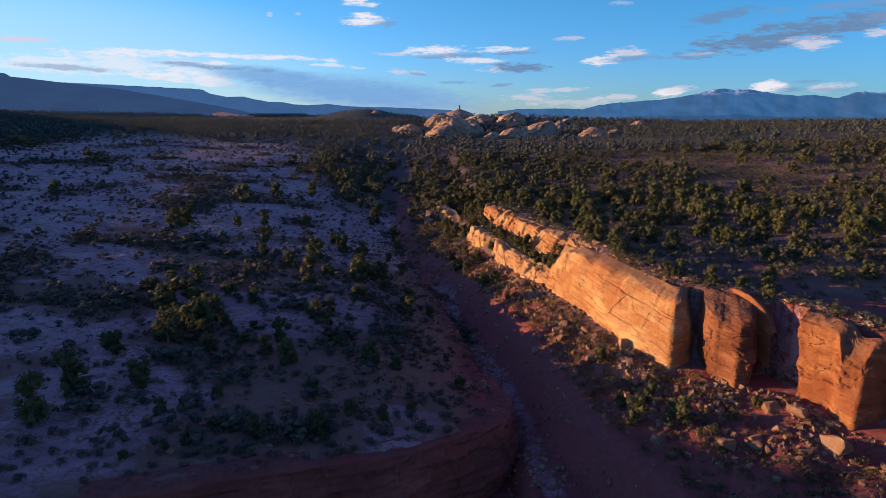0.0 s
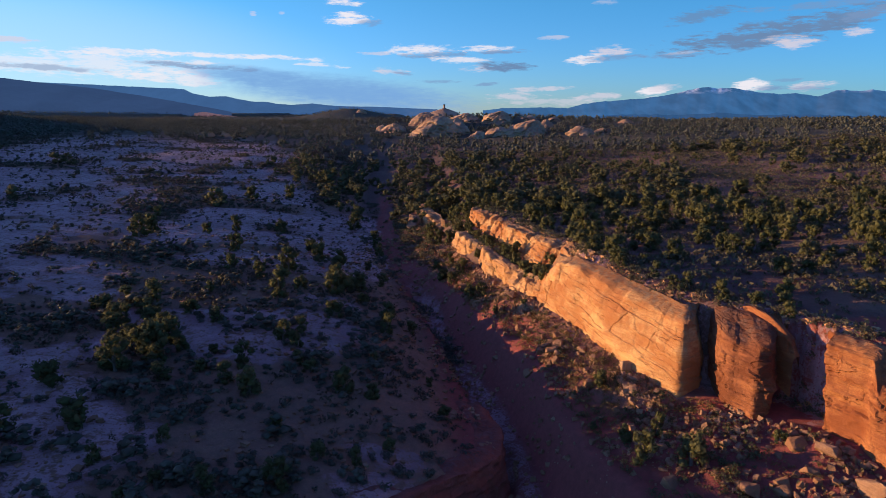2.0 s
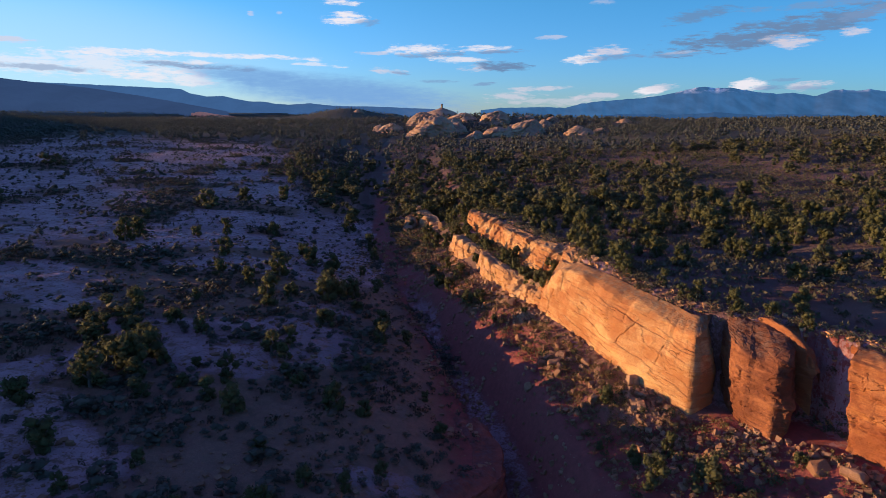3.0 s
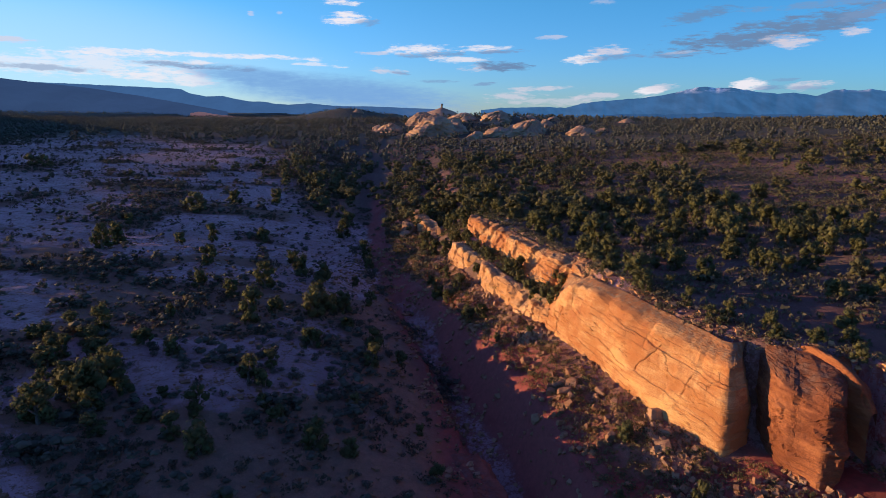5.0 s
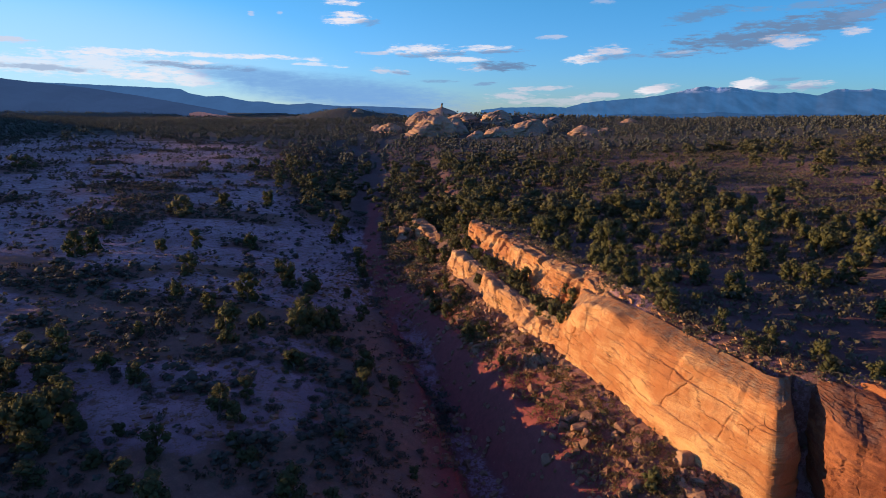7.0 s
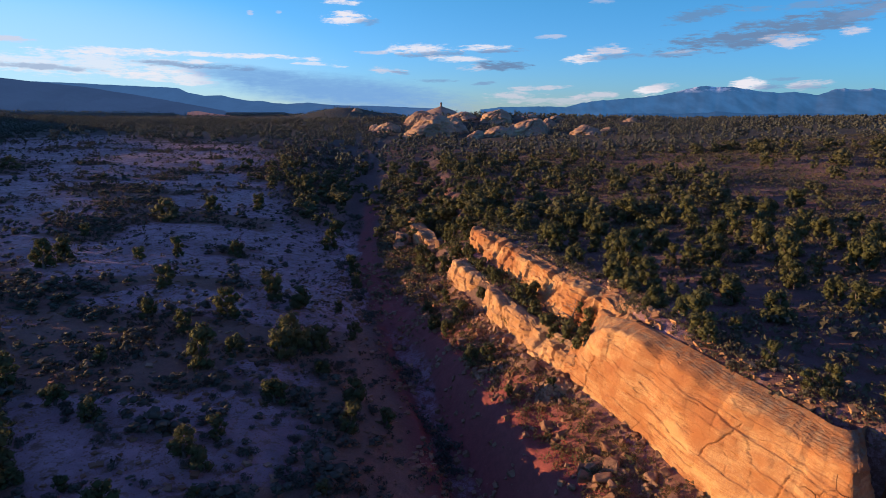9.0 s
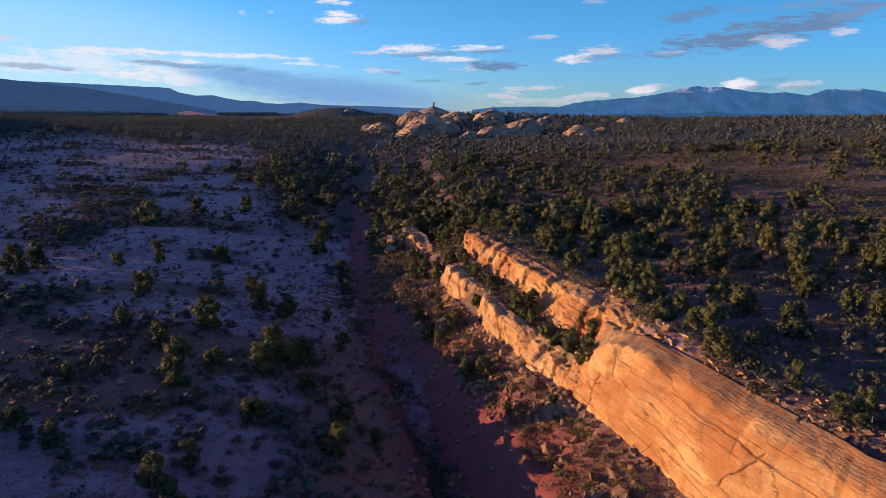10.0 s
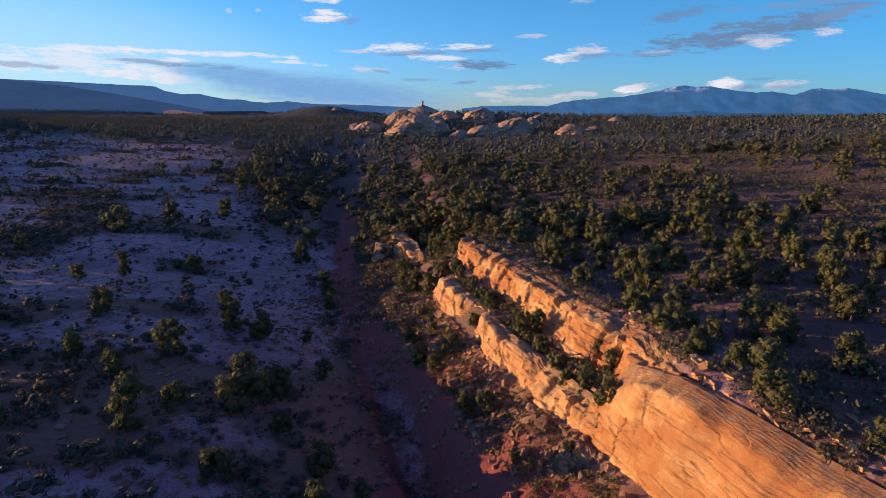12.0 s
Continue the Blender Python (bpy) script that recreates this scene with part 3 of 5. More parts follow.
def relief(x, y, z):
    near = 1 / (1 + np.hypot(x, y) / 600)
    calm = 1 - 0.75 * smooth(-3, 0, x - FOOT_X(y)) * (1 - smooth(1, 5, x - BACK_X(y))) * (1 - smooth(150, 170, y))
    z = z + (fbm(x / 14, y / 14, octaves=4) - 0.5) * (1.3 - 0.95 * smooth(4, 12, RIM_X(y) - x)) * np.clip(near * 1.4, 0.4, 1) * calm
    z = z + (fbm(x / 2.6 + 40, y / 2.6, octaves=3) - 0.5) * (0.40 - 0.22 * smooth(4, 12, RIM_X(y) - x)) * calm
    z = z + (fbm(x / 60 + 7, y / 60, octaves=3) - 0.5) * 3.0 * smooth(140, 320, np.hypot(x, y)) * (1 - 0.92 * smooth(90, 140, RIM_X(y) - x))
    # rills and broken banks of the wash
    bank = smooth(-1.5, 0.5, x - RIM_X(y)) * (1 - smooth(1, 4, x - BANK_X(y))) * smooth(50, 60, y) * (1 - smooth(180, 220, y))
    z = z + (fbm(x / 1.5 + 5, y / 2.2, octaves=3) - 0.5) * 0.75 * bank
    # hummocks of old rockfall on the talus
    fall = smooth(0.5, 3, x - BANK_X(y)) * (1 - smooth(-1.5, 0.5, x - FOOT_X(y))) * (1 - smooth(150, 175, y))
    z = z + ((fbm(x / 3.4 + 21, y / 3.4, octaves=4) - 0.5) * 1.9 - 0.1) * fall
    # low ledges of the pale slickrock
    step = (fbm(x / 26 + 3, y / 30 - 6, octaves=3) * 16 + fbm(x / 3, y / 3) * 0.7)
    z = z + (smooth(0.0, 0.16, step - np.floor(step)) - (step - np.floor(step))) * 0.28 * smooth(6, 14, RIM_X(y) - x) * (1 - smooth(250, 400, y))
    # the bench ends in a bluff above a side gully
    drop = smooth(-0.2, 0.6, BENCH_Y(x) + 0.9 + (fbm(x / 3, y / 3) - 0.5) * 0.5 - y) * (1 - smooth(6.5, 8.5, x))
    z = z + drop * (np.minimum(z, -5.5 + 0.1 * z) - z)
    # beyond the plateau the land falls away towards the mountains
    way, dist = np.degrees(np.arctan2(x, np.maximum(y, 1))), np.hypot(x, y)
    far = smooth(700, 1150, dist) * smooth(-3, 2, way)
    z = z - far * 75
    z = z + 12 * np.exp(-(((x - 40) / 150) ** 2 + ((y - 650) / 120) ** 2))
    # a wooded rise on the skyline
    z = z + 19 * np.exp(-(((x + 176) / 80) ** 2 + ((y - 1500) / 200) ** 2))
    return z


def height(x, y):
    """Ground height at scattered places."""
    x, y = np.atleast_1d(np.asarray(x, float)), np.atleast_1d(np.asarray(y, float))
    z = np.array([raw_height(np.array([a]), np.array([b]))[0, 0] for a, b in zip(x, y)])
    return relief(x, y, z)


def spread(lo, hi, step, low_end, high_end, growth):
    mid = np.arange(lo, hi, step)
    out, s, v = [], step, hi
    while v < high_end:
        out.append(v)
        s *= growth
        v += s
    back, s, v = [], step, lo
    while v > low_end:
        s *= growth
        v -= s
        back.append(v)
    return np.concatenate([back[::-1], mid, out])


GX = spread(-30, 42, 0.46, -4600, 4600, 1.04)
GY = spread(40, 135, 0.5, -1500, 4800, 1.03)
XX, YY = np.meshgrid(GX, GY)
ZZ = relief(XX, YY, raw_height(GX, GY))
ground = new("ground", mesh_of("ground", np.stack([XX, YY, ZZ], -1).reshape(-1, 3), grid_faces(len(GY), len(GX)), GROUND, True))
tagged(ground, "red desert soil and pale slickrock cut by a dry wash", "ground", kind="structure")


def ground_at(x, y):
    """Heights read from the ground's own grid."""
    x, y = np.asarray(x, float), np.asarray(y, float)
    i = np.clip(np.searchsorted(GX, x) - 1, 0, len(GX) - 2)
    j = np.clip(np.searchsorted(GY, y) - 1, 0, len(GY) - 2)
    u, v = (x - GX[i]) / (GX[i + 1] - GX[i]), (y - GY[j]) / (GY[j + 1] - GY[j])
    return (ZZ[j, i] * (1 - u) + ZZ[j, i + 1] * u) * (1 - v) + (ZZ[j + 1, i] * (1 - u) + ZZ[j + 1, i + 1] * u) * v


def slickrock(x, y):
    """How bare the pale rock is, 0 to 1."""
    d = RIM_X(y) - x
    left = smooth(np.interp(y, (66, 78, 98, 112, 125), (3, 7, 6, -1, -4.2)), np.interp(y, (66, 78, 98, 112, 125), (9, 14, 12, 1, -2.0)), d + (fbm(x / 5, y / 5 + 4) - 0.5) * 5) * (1 - smooth(300, 420, y + (fbm(x / 40, y / 40) - 0.5) * 120)) * (1 - smooth(135, 165, d + (fbm(x / 40, y / 40) - 0.5) * 60))
    wide = np.interp(y, (140, 172, 220, 340), (4, 12, 22, 50))
    wood = smooth(158, 188, y) * (1 - smooth(0.7, 1.3, (d + (fbm(x / 20, y / 30) - 0.5) * 22) / wide))
    patch = smooth(0.49, 0.59, fbm(x / 15 + 11, y / 11 + 2, octaves=5) + 0.07 * smooth(10, 80, d) + 0.10 * smooth(80, 150, y) - 0.02 * (1 - smooth(60, 85, y)))
    patch = np.maximum(patch, smooth(104, 114, y) * (1 - smooth(165, 182, y)) * (1 - smooth(11, 19, d)))
    rim = (1 - smooth(1.5, 6.0, np.abs(x - (LIP_X(y) + BACK_X(y)) / 2 - 0.5))) * smooth(30, 45, y) * (1 - smooth(130, 140, y))
    return np.clip(left * (1 - wood) * patch + rim * smooth(0.35, 0.6, fbm(x / 3, y / 3)), 0, 1)


def attribute(me, name, values):
    me.attributes.new(name, "FLOAT", "POINT").data.foreach_set("value", np.asarray(values, np.float32).ravel())


RR = slickrock(XX, YY)
near_wash = smooth(np.interp(YY, (60, 80, 108, 125), (-6, -3, -1, 2.2)), np.interp(YY, (60, 80, 108, 125), (-1.5, 0.5, 1, 4.0)), XX - RIM_X(YY) + (fbm(XX / 4, YY / 6) - 0.5) * 2.0) * (1 - smooth(np.interp(YY, (100, 118), (1.5, -0.8)), np.interp(YY, (100, 118), (6, 2.2)), XX - BANK_X(YY) + (fbm(XX / 3, YY / 5) - 0.5) * 3)) * (1 - smooth(190, 225, YY))
RED = np.clip(near_wash + 0.2 * smooth(0.5, 0.62, fbm(XX / 25, YY / 25 + 8)) * smooth(0, 8, XX - BANK_X(YY)) + smooth(-0.5, 0.3, BENCH_Y(XX) - YY), 0, 1)
bed = smooth(0.6, 1.4, XX - RIM_X(YY)) * (1 - smooth(2.6, 4.6, XX - RIM_X(YY) - 0.6 * np.sin(YY / 5))) * (1 - smooth(100, 125, YY))
attribute(ground.data, "rock", np.maximum(RR * (1 - near_wash * 0.6), bed * (0.35 + 0.4 * fbm(XX / 2, YY / 5))))
attribute(ground.data, "red", RED * (1 - 0.5 * bed))
talus = smooth(0.5, 3, XX - BANK_X(YY)) * (1 - smooth(-0.5, 1.5, XX - FOOT_X(YY))) * (1 - 0.6 * smooth(132, 150, YY))
bench_soil = 0.8 * smooth(0, 3, RIM_X(YY) - XX) * (1 - smooth(250, 330, YY))
plateau_sand = 0.55 * smooth(0.50, 0.60, fbm(XX / 16 + 8, YY / 11, octaves=3)) * smooth(2, 6, XX - BACK_X(YY))
attribute(ground.data, "sand", np.maximum.reduce([talus, bench_soil, plateau_sand]))
attribute(ground.data, "green", np.clip(0.25 + 0.35 * smooth(8, 30, XX - BACK_X(YY)) + smooth(170, 520, np.hypot(XX, YY)) * 0.9, 0, 1.15) * (1 - near_wash))


# ---------------------------------------------------------------- cliffs
def box_blur(a, n, axis):
    k = np.ones(n) / n
    return np.apply_along_axis(lambda v: np.convolve(np.pad(v, n // 2, mode="edge"), k, "valid"), axis, a)


def cliff(name, stations, material, label, step=0.2, face_rows=40, top_rows=26, rough=1.0, bulge=0.35, dip=0.05, cracks=(), jag=0.0, blocks=0.5, worn=1, strike=0.10, spall=0.0, grain=(10.0, 1.5)):
    """A rock sheet through foot, lip and back edge of each station: broken into beds and blocks, buried at foot and back."""
    st = np.array(stations, float)
    run = np.concatenate([[0], np.cumsum(np.hypot(*np.diff(st[:, :2] * 0.5 + st[:, 3:5] * 0.5, axis=0).T))])
    s = np.arange(0, run[-1] + step, step)
    g = np.stack([np.interp(s, run, st[:, c]) for c in range(9)], 1)
    foot, lip, back = g[:, :3], g[:, 3:6].copy(), g[:, 6:]
    notch = (fbm(s / 2.2, s * 0 + len(s), octaves=4) - 0.5) + 0.5 * (vnoise(np.floor(s / 1.9) * 3.1, s * 0 + 2.0) - 0.5)
    lip[:, 2] += np.minimum(notch * 1.7 * jag, 0.35)
    lip[:, :2] += (back - foot)[:, :2] * (-notch * 0.30 * jag)[:, None]
    below = foot + (foot - lip) * np.array((0.1, 0.1, 0)) - np.array((0, 0, 1.4))
    end = back + (back - lip) * np.array((0.15, 0.15, 0)) - np.array((0, 0, 0.9))
    fv = np.linspace(0, 1, face_rows)[:, None, None]
    tv = np.linspace(0, 1, top_rows + 1)[1:, None, None]
    P = np.concatenate([below[None], foot + (lip - foot) * fv, lip + (back - lip) * tv, end[None]])
    for c in range(3):                    # weathered round at the lip and at the corners
        P[1:-1, :, c] = box_blur(box_blur(P[1:-1, :, c], worn, 0), 5, 1) if worn > 1 else P[1:-1, :, c]
    rows = len(P)
    S = np.broadcast_to(s[None], (rows, len(s)))
    V = np.concatenate([[0], np.linspace(0, 1, face_rows), 1 + np.linspace(0, 1, top_rows + 1)[1:], [2.2]])[:, None] + 0 * S
    du, dv = np.gradient(P, axis=1), np.gradient(P, axis=0)
    nrm = np.cross(dv, du)
    nrm = np.stack([box_blur(box_blur(nrm[..., c], 9, 0), 5, 1) for c in range(3)], -1)
    nrm /= np.linalg.norm(nrm, axis=-1)[..., None]
    if (nrm[face_rows // 2] * (lip - back)).sum(-1).mean() < 0:
        nrm = -nrm
    X, Y, Z = P[..., 0], P[..., 1], P[..., 2]
    face, hold = smooth(1.35, 0.75, V), smooth(0.0, 0.08, V) * (1 - smooth(1.8, 2.0, V))
    out = bulge * np.sin(np.clip(V, 0, 1) * math.pi) * (foot[:, 2] - lip[:, 2])[None] * -0.12
    out = out + (fbm(S / 6.0, Z / 3.4 + V, octaves=3) - 0.5) * 0.85 * rough
    out = out - spall * (0.2 + 0.8 * face) * (smooth(0.50, 0.53, fbm(S / grain[0] + 0.1 * Z, Z / grain[1] + 0.09 * S, octaves=5)) + 0.6 * smooth(0.54, 0.56, fbm(S / (0.5 * grain[0]) + 31, Z / (0.6 * grain[1]) + 0.12 * S, octaves=5)))
    # leaning joint blocks with sharp steps between them
    u, w = S / 2.6 + 0.35 * Z / 2.6 + 0.4 * fbm(S / 4, Z / 3), Z / 2.2 + 0.10 * S / 2.2 + 0.4 * fbm(S / 3 + 9, Z / 4)
    out = out + (vnoise(np.floor(u) * 7.7, np.floor(w) * 5.3) - 0.5) * blocks * rough * face
    edge = np.minimum(np.minimum(u - np.floor(u), 1 - (u - np.floor(u))) * 2.6, np.minimum(w - np.floor(w), 1 - (w - np.floor(w))) * 2.2)
    out = out - 0.24 * blocks * rough * np.exp(-((edge / 0.07) ** 2)) * face * smooth(0.58, 0.72, vnoise(u / 1.7 + 30, w / 1.7))
    # bedding: thin ledges
    bed = (Z + dip * S + 0.7 * fbm(S / 9, Z / 5)) / 0.55
    fr = bed - np.floor(bed)
    out = out + (fr - smooth(0.82, 1.0, fr)) * 0.22 * rough * smooth(0.46, 0.72, fbm(S / 3.4 + np.floor(bed) * 5.7, np.floor(bed) * 3.3, octaves=3)) * (0.4 + 0.6 * face)
    # strike lines on the back slope
    strip = np.floor(S / 0.85 + 1.6 * fbm(S / 2.5, V * 3) + 0.8 * V)
    lie = (V * 4.0 + 0.05 * S + 0.35 * fbm(S / 7, V * 2)) * 2.3 + 1.1 * vnoise(strip * 5.13, 0 * S)
    fl = lie - np.floor(lie)
    out = out + (fl - smooth(0.86, 1.0, fl) - 0.3) * strike * smooth(1.04, 1.2, V) * (0.25 + 0.75 * vnoise(np.floor(lie) * 2.7, strip * 1.9))
    out = out + (fbm(X * 1.7, Y * 1.7, Z * 2.6, octaves=4) - 0.5) * 0.30 * rough
    for at, tilt, deep, wide, v0, v1 in cracks:
        d = np.abs(S - at - tilt * (Z - foot[:, 2].mean()) + 0.7 * (fbm(Z * 0.9 + at, S * 0, octaves=4) - 0.5))
        out = out - deep * np.exp(-((d / wide) ** 2)) * smooth(v0 - 0.06, v0, V) * (1 - smooth(v1, v1 + 0.06, V))
    P = P + nrm * (out * hold)[..., None]
    ob = new(name, mesh_of(name, P.reshape(-1, 3), grid_faces(rows, len(s)), material, False))
    attribute(ob.data, "crust", smooth(1.06, 1.35, V + 0.5 * (fbm(S / 3, V * 3) - 0.5)))
    return tagged(ob, label, "cliff", kind="structure")


cliff("cliff_main", MAIN_WALL, ROCK, "sunlit orange sandstone wall with cracks and bedding", 0.10, 110, 30, 0.42, 0.5, blocks=0.24, dip=0.12, worn=5, spall=0.11, strike=0.05, jag=0.42, grain=(7.0, 1.3),
      cracks=((15.6, 0.55, 0.12, 0.07, 0.40, 0.85), (21.6, 0.30, 0.12, 0.07, 0.45, 0.70), (3.6, 0.3, 0.12, 0.08, 0.1, 0.6)))
cliff("cliff_buttress", BUTTRESS, VARNISH, "rounded brown-varnished sandstone buttress standing before the wall", 0.10, 64, 40, 0.7, 0.4, jag=0.3, worn=7, strike=0.10, spall=0.22, blocks=0.26, grain=(4.4, 2.2))
cliff("cliff_fin", FIN, SOUTH_ROCK, "thin tilted sandstone fin beside a dark alcove", 0.10, 34, 14, 0.6, 0.2, jag=0.3, worn=3)
cliff("cliff_south", SOUTH_WALL, SOUTH_ROCK, "red-orange sandstone wall with a shaded alcove", 0.12, 64, 36, 0.65, 0.2, jag=0.4, worn=3, spall=0.22, blocks=0.26, strike=0.10, grain=(5.4, 2.2))
cliff("cliff_upper", UPPER_WALL, ROCK, "low broken sandstone cliff at the plateau's edge", 0.18, 30, 36, 1.3, 0.3, jag=1.4)
cliff("cliff_ledge_far", LOWER_LEDGE_FAR, PALE_ROCK, "broken pale sandstone outcrop at the head of the shelf", 0.16, 26, 16, 1.4, 0.3, jag=1.2)
cliff("cliff_ledge", LOWER_LEDGE, PALE_ROCK, "pale sandstone ledge below a wooded shelf", 0.16, 26, 16, 1.4, 0.3, jag=1.7)
OUTCROP = [
    (-3.4, 171, 4.4, -2.6, 171, 5.6, -0.5, 171, 6.0), (-2.4, 165, 4.4, -1.6, 165, 7.0, 1.0, 165, 7.0), (-1.4, 157, 4.4, -0.7, 157, 6.4, 1.8, 157, 6.6), (-0.4, 151, 4.3, 0.4, 151, 6.9, 3.0, 151, 7.0), (0.6, 145.5, 4.3, 1.4, 145.5, 6.2, 3.6, 145.5, 6.4), (1.6, 142, 4.3, 2.2, 142, 5.2, 4.0, 142, 5.6)]
cliff("cliff_outcrop", OUTCROP, PALE_ROCK, "low broken pale sandstone ledge beside the head of the wash", 0.2, 24, 16, 1.5, 0.3, jag=1.8)
BLUFF_LIP = [(-24, 37.8), (-16, 41.5), (-12, 43.2), (-3, 47.6), (1.0, 51.9), (4.5, 55.7), (6.9, 59.3), (7.3, 64), (5.6, 70)]
BLUFF = []
for (ax, ay), (bx, by), (cx, cy) in zip([BLUFF_LIP[0]] + BLUFF_LIP[:-1], BLUFF_LIP, BLUFF_LIP[1:] + [BLUFF_LIP[-1]]):
    t = Vector((cx - ax, cy - ay)).normalized()
    n = Vector((t.y, -t.x))                        # away from the bench
    kx, ky = bx - 2.6 * n.x, by - 2.6 * n.y
    top = float(ground_at(kx, ky))
    BLUFF.append((bx + 0.9 * n.x, by + 0.9 * n.y, -5.6 if by < 60 else -3.0, bx, by, top - 0.15, kx, ky, top))
cliff("bluff", BLUFF, RED_ROCK, "dark red sandstone bluff under the slickrock bench", 0.2, 34, 10, 1.2, spall=0.22)


# ---------------------------------------------------------------- trees and shrubs
def tri_cloud(rng, centres, radii, count, size):
    """Leaf sprays: small bent triangles set round the surfaces of clumps. Returns points and faces."""
    pick = rng.integers(0, len(centres), count)
    d = rng.normal(size=(count, 3))
    d /= np.linalg.norm(d, axis=1)[:, None]
    r = radii[pick] * rng.uniform(0.72, 1.12, (count, 1))
    c = centres[pick] + d * r
    a = np.cross(d, rng.normal(size=(count, 3)))
    a /= np.linalg.norm(a, axis=1)[:, None] + 1e-6
    b = np.cross(a, d + 0.35 * rng.normal(size=(count, 3)))
    b /= np.linalg.norm(b, axis=1)[:, None] + 1e-6
    s = size * rng.uniform(0.6, 1.4, (count, 1))
    P = np.stack([c + a * s, c - a * s * 0.6 + b * s, c - a * s * 0.6 - b * s], 1).reshape(-1, 3)
    return P, np.arange(count * 3).reshape(-1, 3)


GOLD = (1 + 5 ** 0.5) / 2
ICO = np.array([(-1, GOLD, 0), (1, GOLD, 0), (-1, -GOLD, 0), (1, -GOLD, 0), (0, -1, GOLD), (0, 1, GOLD), (0, -1, -GOLD), (0, 1, -GOLD), (GOLD, 0, -1), (GOLD, 0, 1), (-GOLD, 0, -1), (-GOLD, 0, 1)], float) / math.hypot(1, GOLD)
ICO_F = np.array([(a, b, c) for a, b, c in itertools.combinations(range(12), 3) if max(np.linalg.norm(ICO[a] - ICO[b]), np.linalg.norm(ICO[b] - ICO[c]), np.linalg.norm(ICO[a] - ICO[c])) < 1.1])
ICO_F = np.array([f if np.dot(np.cross(ICO[f[1]] - ICO[f[0]], ICO[f[2]] - ICO[f[0]]), ICO[f[0]]) > 0 else f[::-1] for f in ICO_F])
OCTA = np.array([(1, 0, 0), (0, 1, 0), (-1, 0, 0), (0, -1, 0), (0, 0, 1), (0, 0, -1)], float)
OCTA_F = np.array([(0, 1, 4), (1, 2, 4), (2, 3, 4), (3, 0, 4), (1, 0, 5), (2, 1, 5), (3, 2, 5), (0, 3, 5)])


def joined(pieces):
    V, F, n = [], [], 0
    for v, f in pieces:
        V.append(v)
        F.append(f + n)
        n += len(v)
    return np.concatenate(V), np.concatenate(F)


def limb(a, b, ra, rb, sides=6):
    """A tapered round limb from a to b."""
    a, b = np.array(a, float), np.array(b, float)
    w = (b - a) / (np.linalg.norm(b - a) + 1e-9)
    u = np.cross(w, (0.3, 0.9, 0.2))
    u /= np.linalg.norm(u)
    v = np.cross(w, u)
    ang = np.arange(sides) / sides * 2 * math.pi
    ring = np.cos(ang)[:, None] * u + np.sin(ang)[:, None] * v
    V = np.concatenate([a + ring * ra, b + ring * rb, [b]])
    F = []
    for i in range(sides):
        j = (i + 1) % sides
        F += [(i, j, sides + j), (i, sides + j, sides + i), (sides + i, sides + j, 2 * sides)]
    return V, np.array(F)


def crown_lobes(rng, high, wide, lobes):
    """Clump centres of an uneven crown, and their sizes."""
    t = rng.uniform(0.08, 0.95, lobes)
    reach = wide * 0.5 * np.sqrt(np.clip(1 - ((t - 0.42) / 0.62) ** 2, 0.05, 1)) * rng.uniform(0.25, 0.85, lobes)
    ang = rng.uniform(0, 2 * math.pi, lobes)
    C = np.stack([np.cos(ang) * reach, np.sin(ang) * reach, t * high * 0.92], 1)
    R = (wide * rng.uniform(0.13, 0.22, lobes))[:, None]
    C[:, :2] *= (wide * 0.5 - 0.19 * wide) / np.abs(C[:, :2]).max()
    C[:, 2] = np.maximum(C[:, 2], R[:, 0] * 0.6)
    return C, R


def tree_meshes(seed, high, wide, leaves):
    rng = np.random.default_rng(seed)
    lobes = 20
    C, R = crown_lobes(rng, high, wide, lobes)
    wood = [limb((0, 0, -0.4), (0.08, 0.05, high * 0.4), 0.05 * wide + 0.06, 0.09, 8)]
    for c in C[:7]:
        wood.append(limb((0.04, 0.02, high * rng.uniform(0.08, 0.3)), c, 0.08, 0.03, 5))
    tv, tf = joined(wood)
    pieces = [tri_cloud(rng, C, R, leaves, 0.022 * wide + 0.045)]
    for c, r in zip(C, R):
        pieces.append((c + OCTA * (r * rng.uniform(0.65, 0.95, (6, 1))), OCTA_F))
    cv, cf = joined(pieces)
    return mesh_of("trunk", tv, tf, BARK, True), mesh_of("crown", cv, cf, LEAF, True)


TREE_SIZES = ((3.2, 3.2), (2.7, 3.2), (3.8, 2.9), (2.6, 2.4), (3.2, 3.8), (3.0, 2.3))
TREE_KINDS = [tree_meshes(11 + i, h, w, 900) for i, (h, w) in enumerate(TREE_SIZES)]


def plant(kind, meshes, x, y, size, label, category, group, turn, tall):
    z = float(ground_at(x, y))
    thing = new(kind)
    part("trunk", meshes[0], thing)
    part("crown", meshes[1], thing)
    thing.matrix_basis = pose(x, y, z - 0.05, 0, 0, turn) @ Matrix.Diagonal((size, size, size * tall * (0.9 + 0.2 * ((turn * 7) % 1)), 1))
    return tagged(thing, label, category, group)


rng = np.random.default_rng(5)
TAKEN = []


def juniper(x, y, wide, where, tall=1.0):
    TAKEN.append((x, y, 0.55 * wide))
    k = int(rng.integers(0, len(TREE_KINDS)))
    return plant("juniper_tree", TREE_KINDS[k], x, y, wide / TREE_SIZES[k][1], where[0], "tree", where[1], float(rng.uniform(0, 360)), tall)


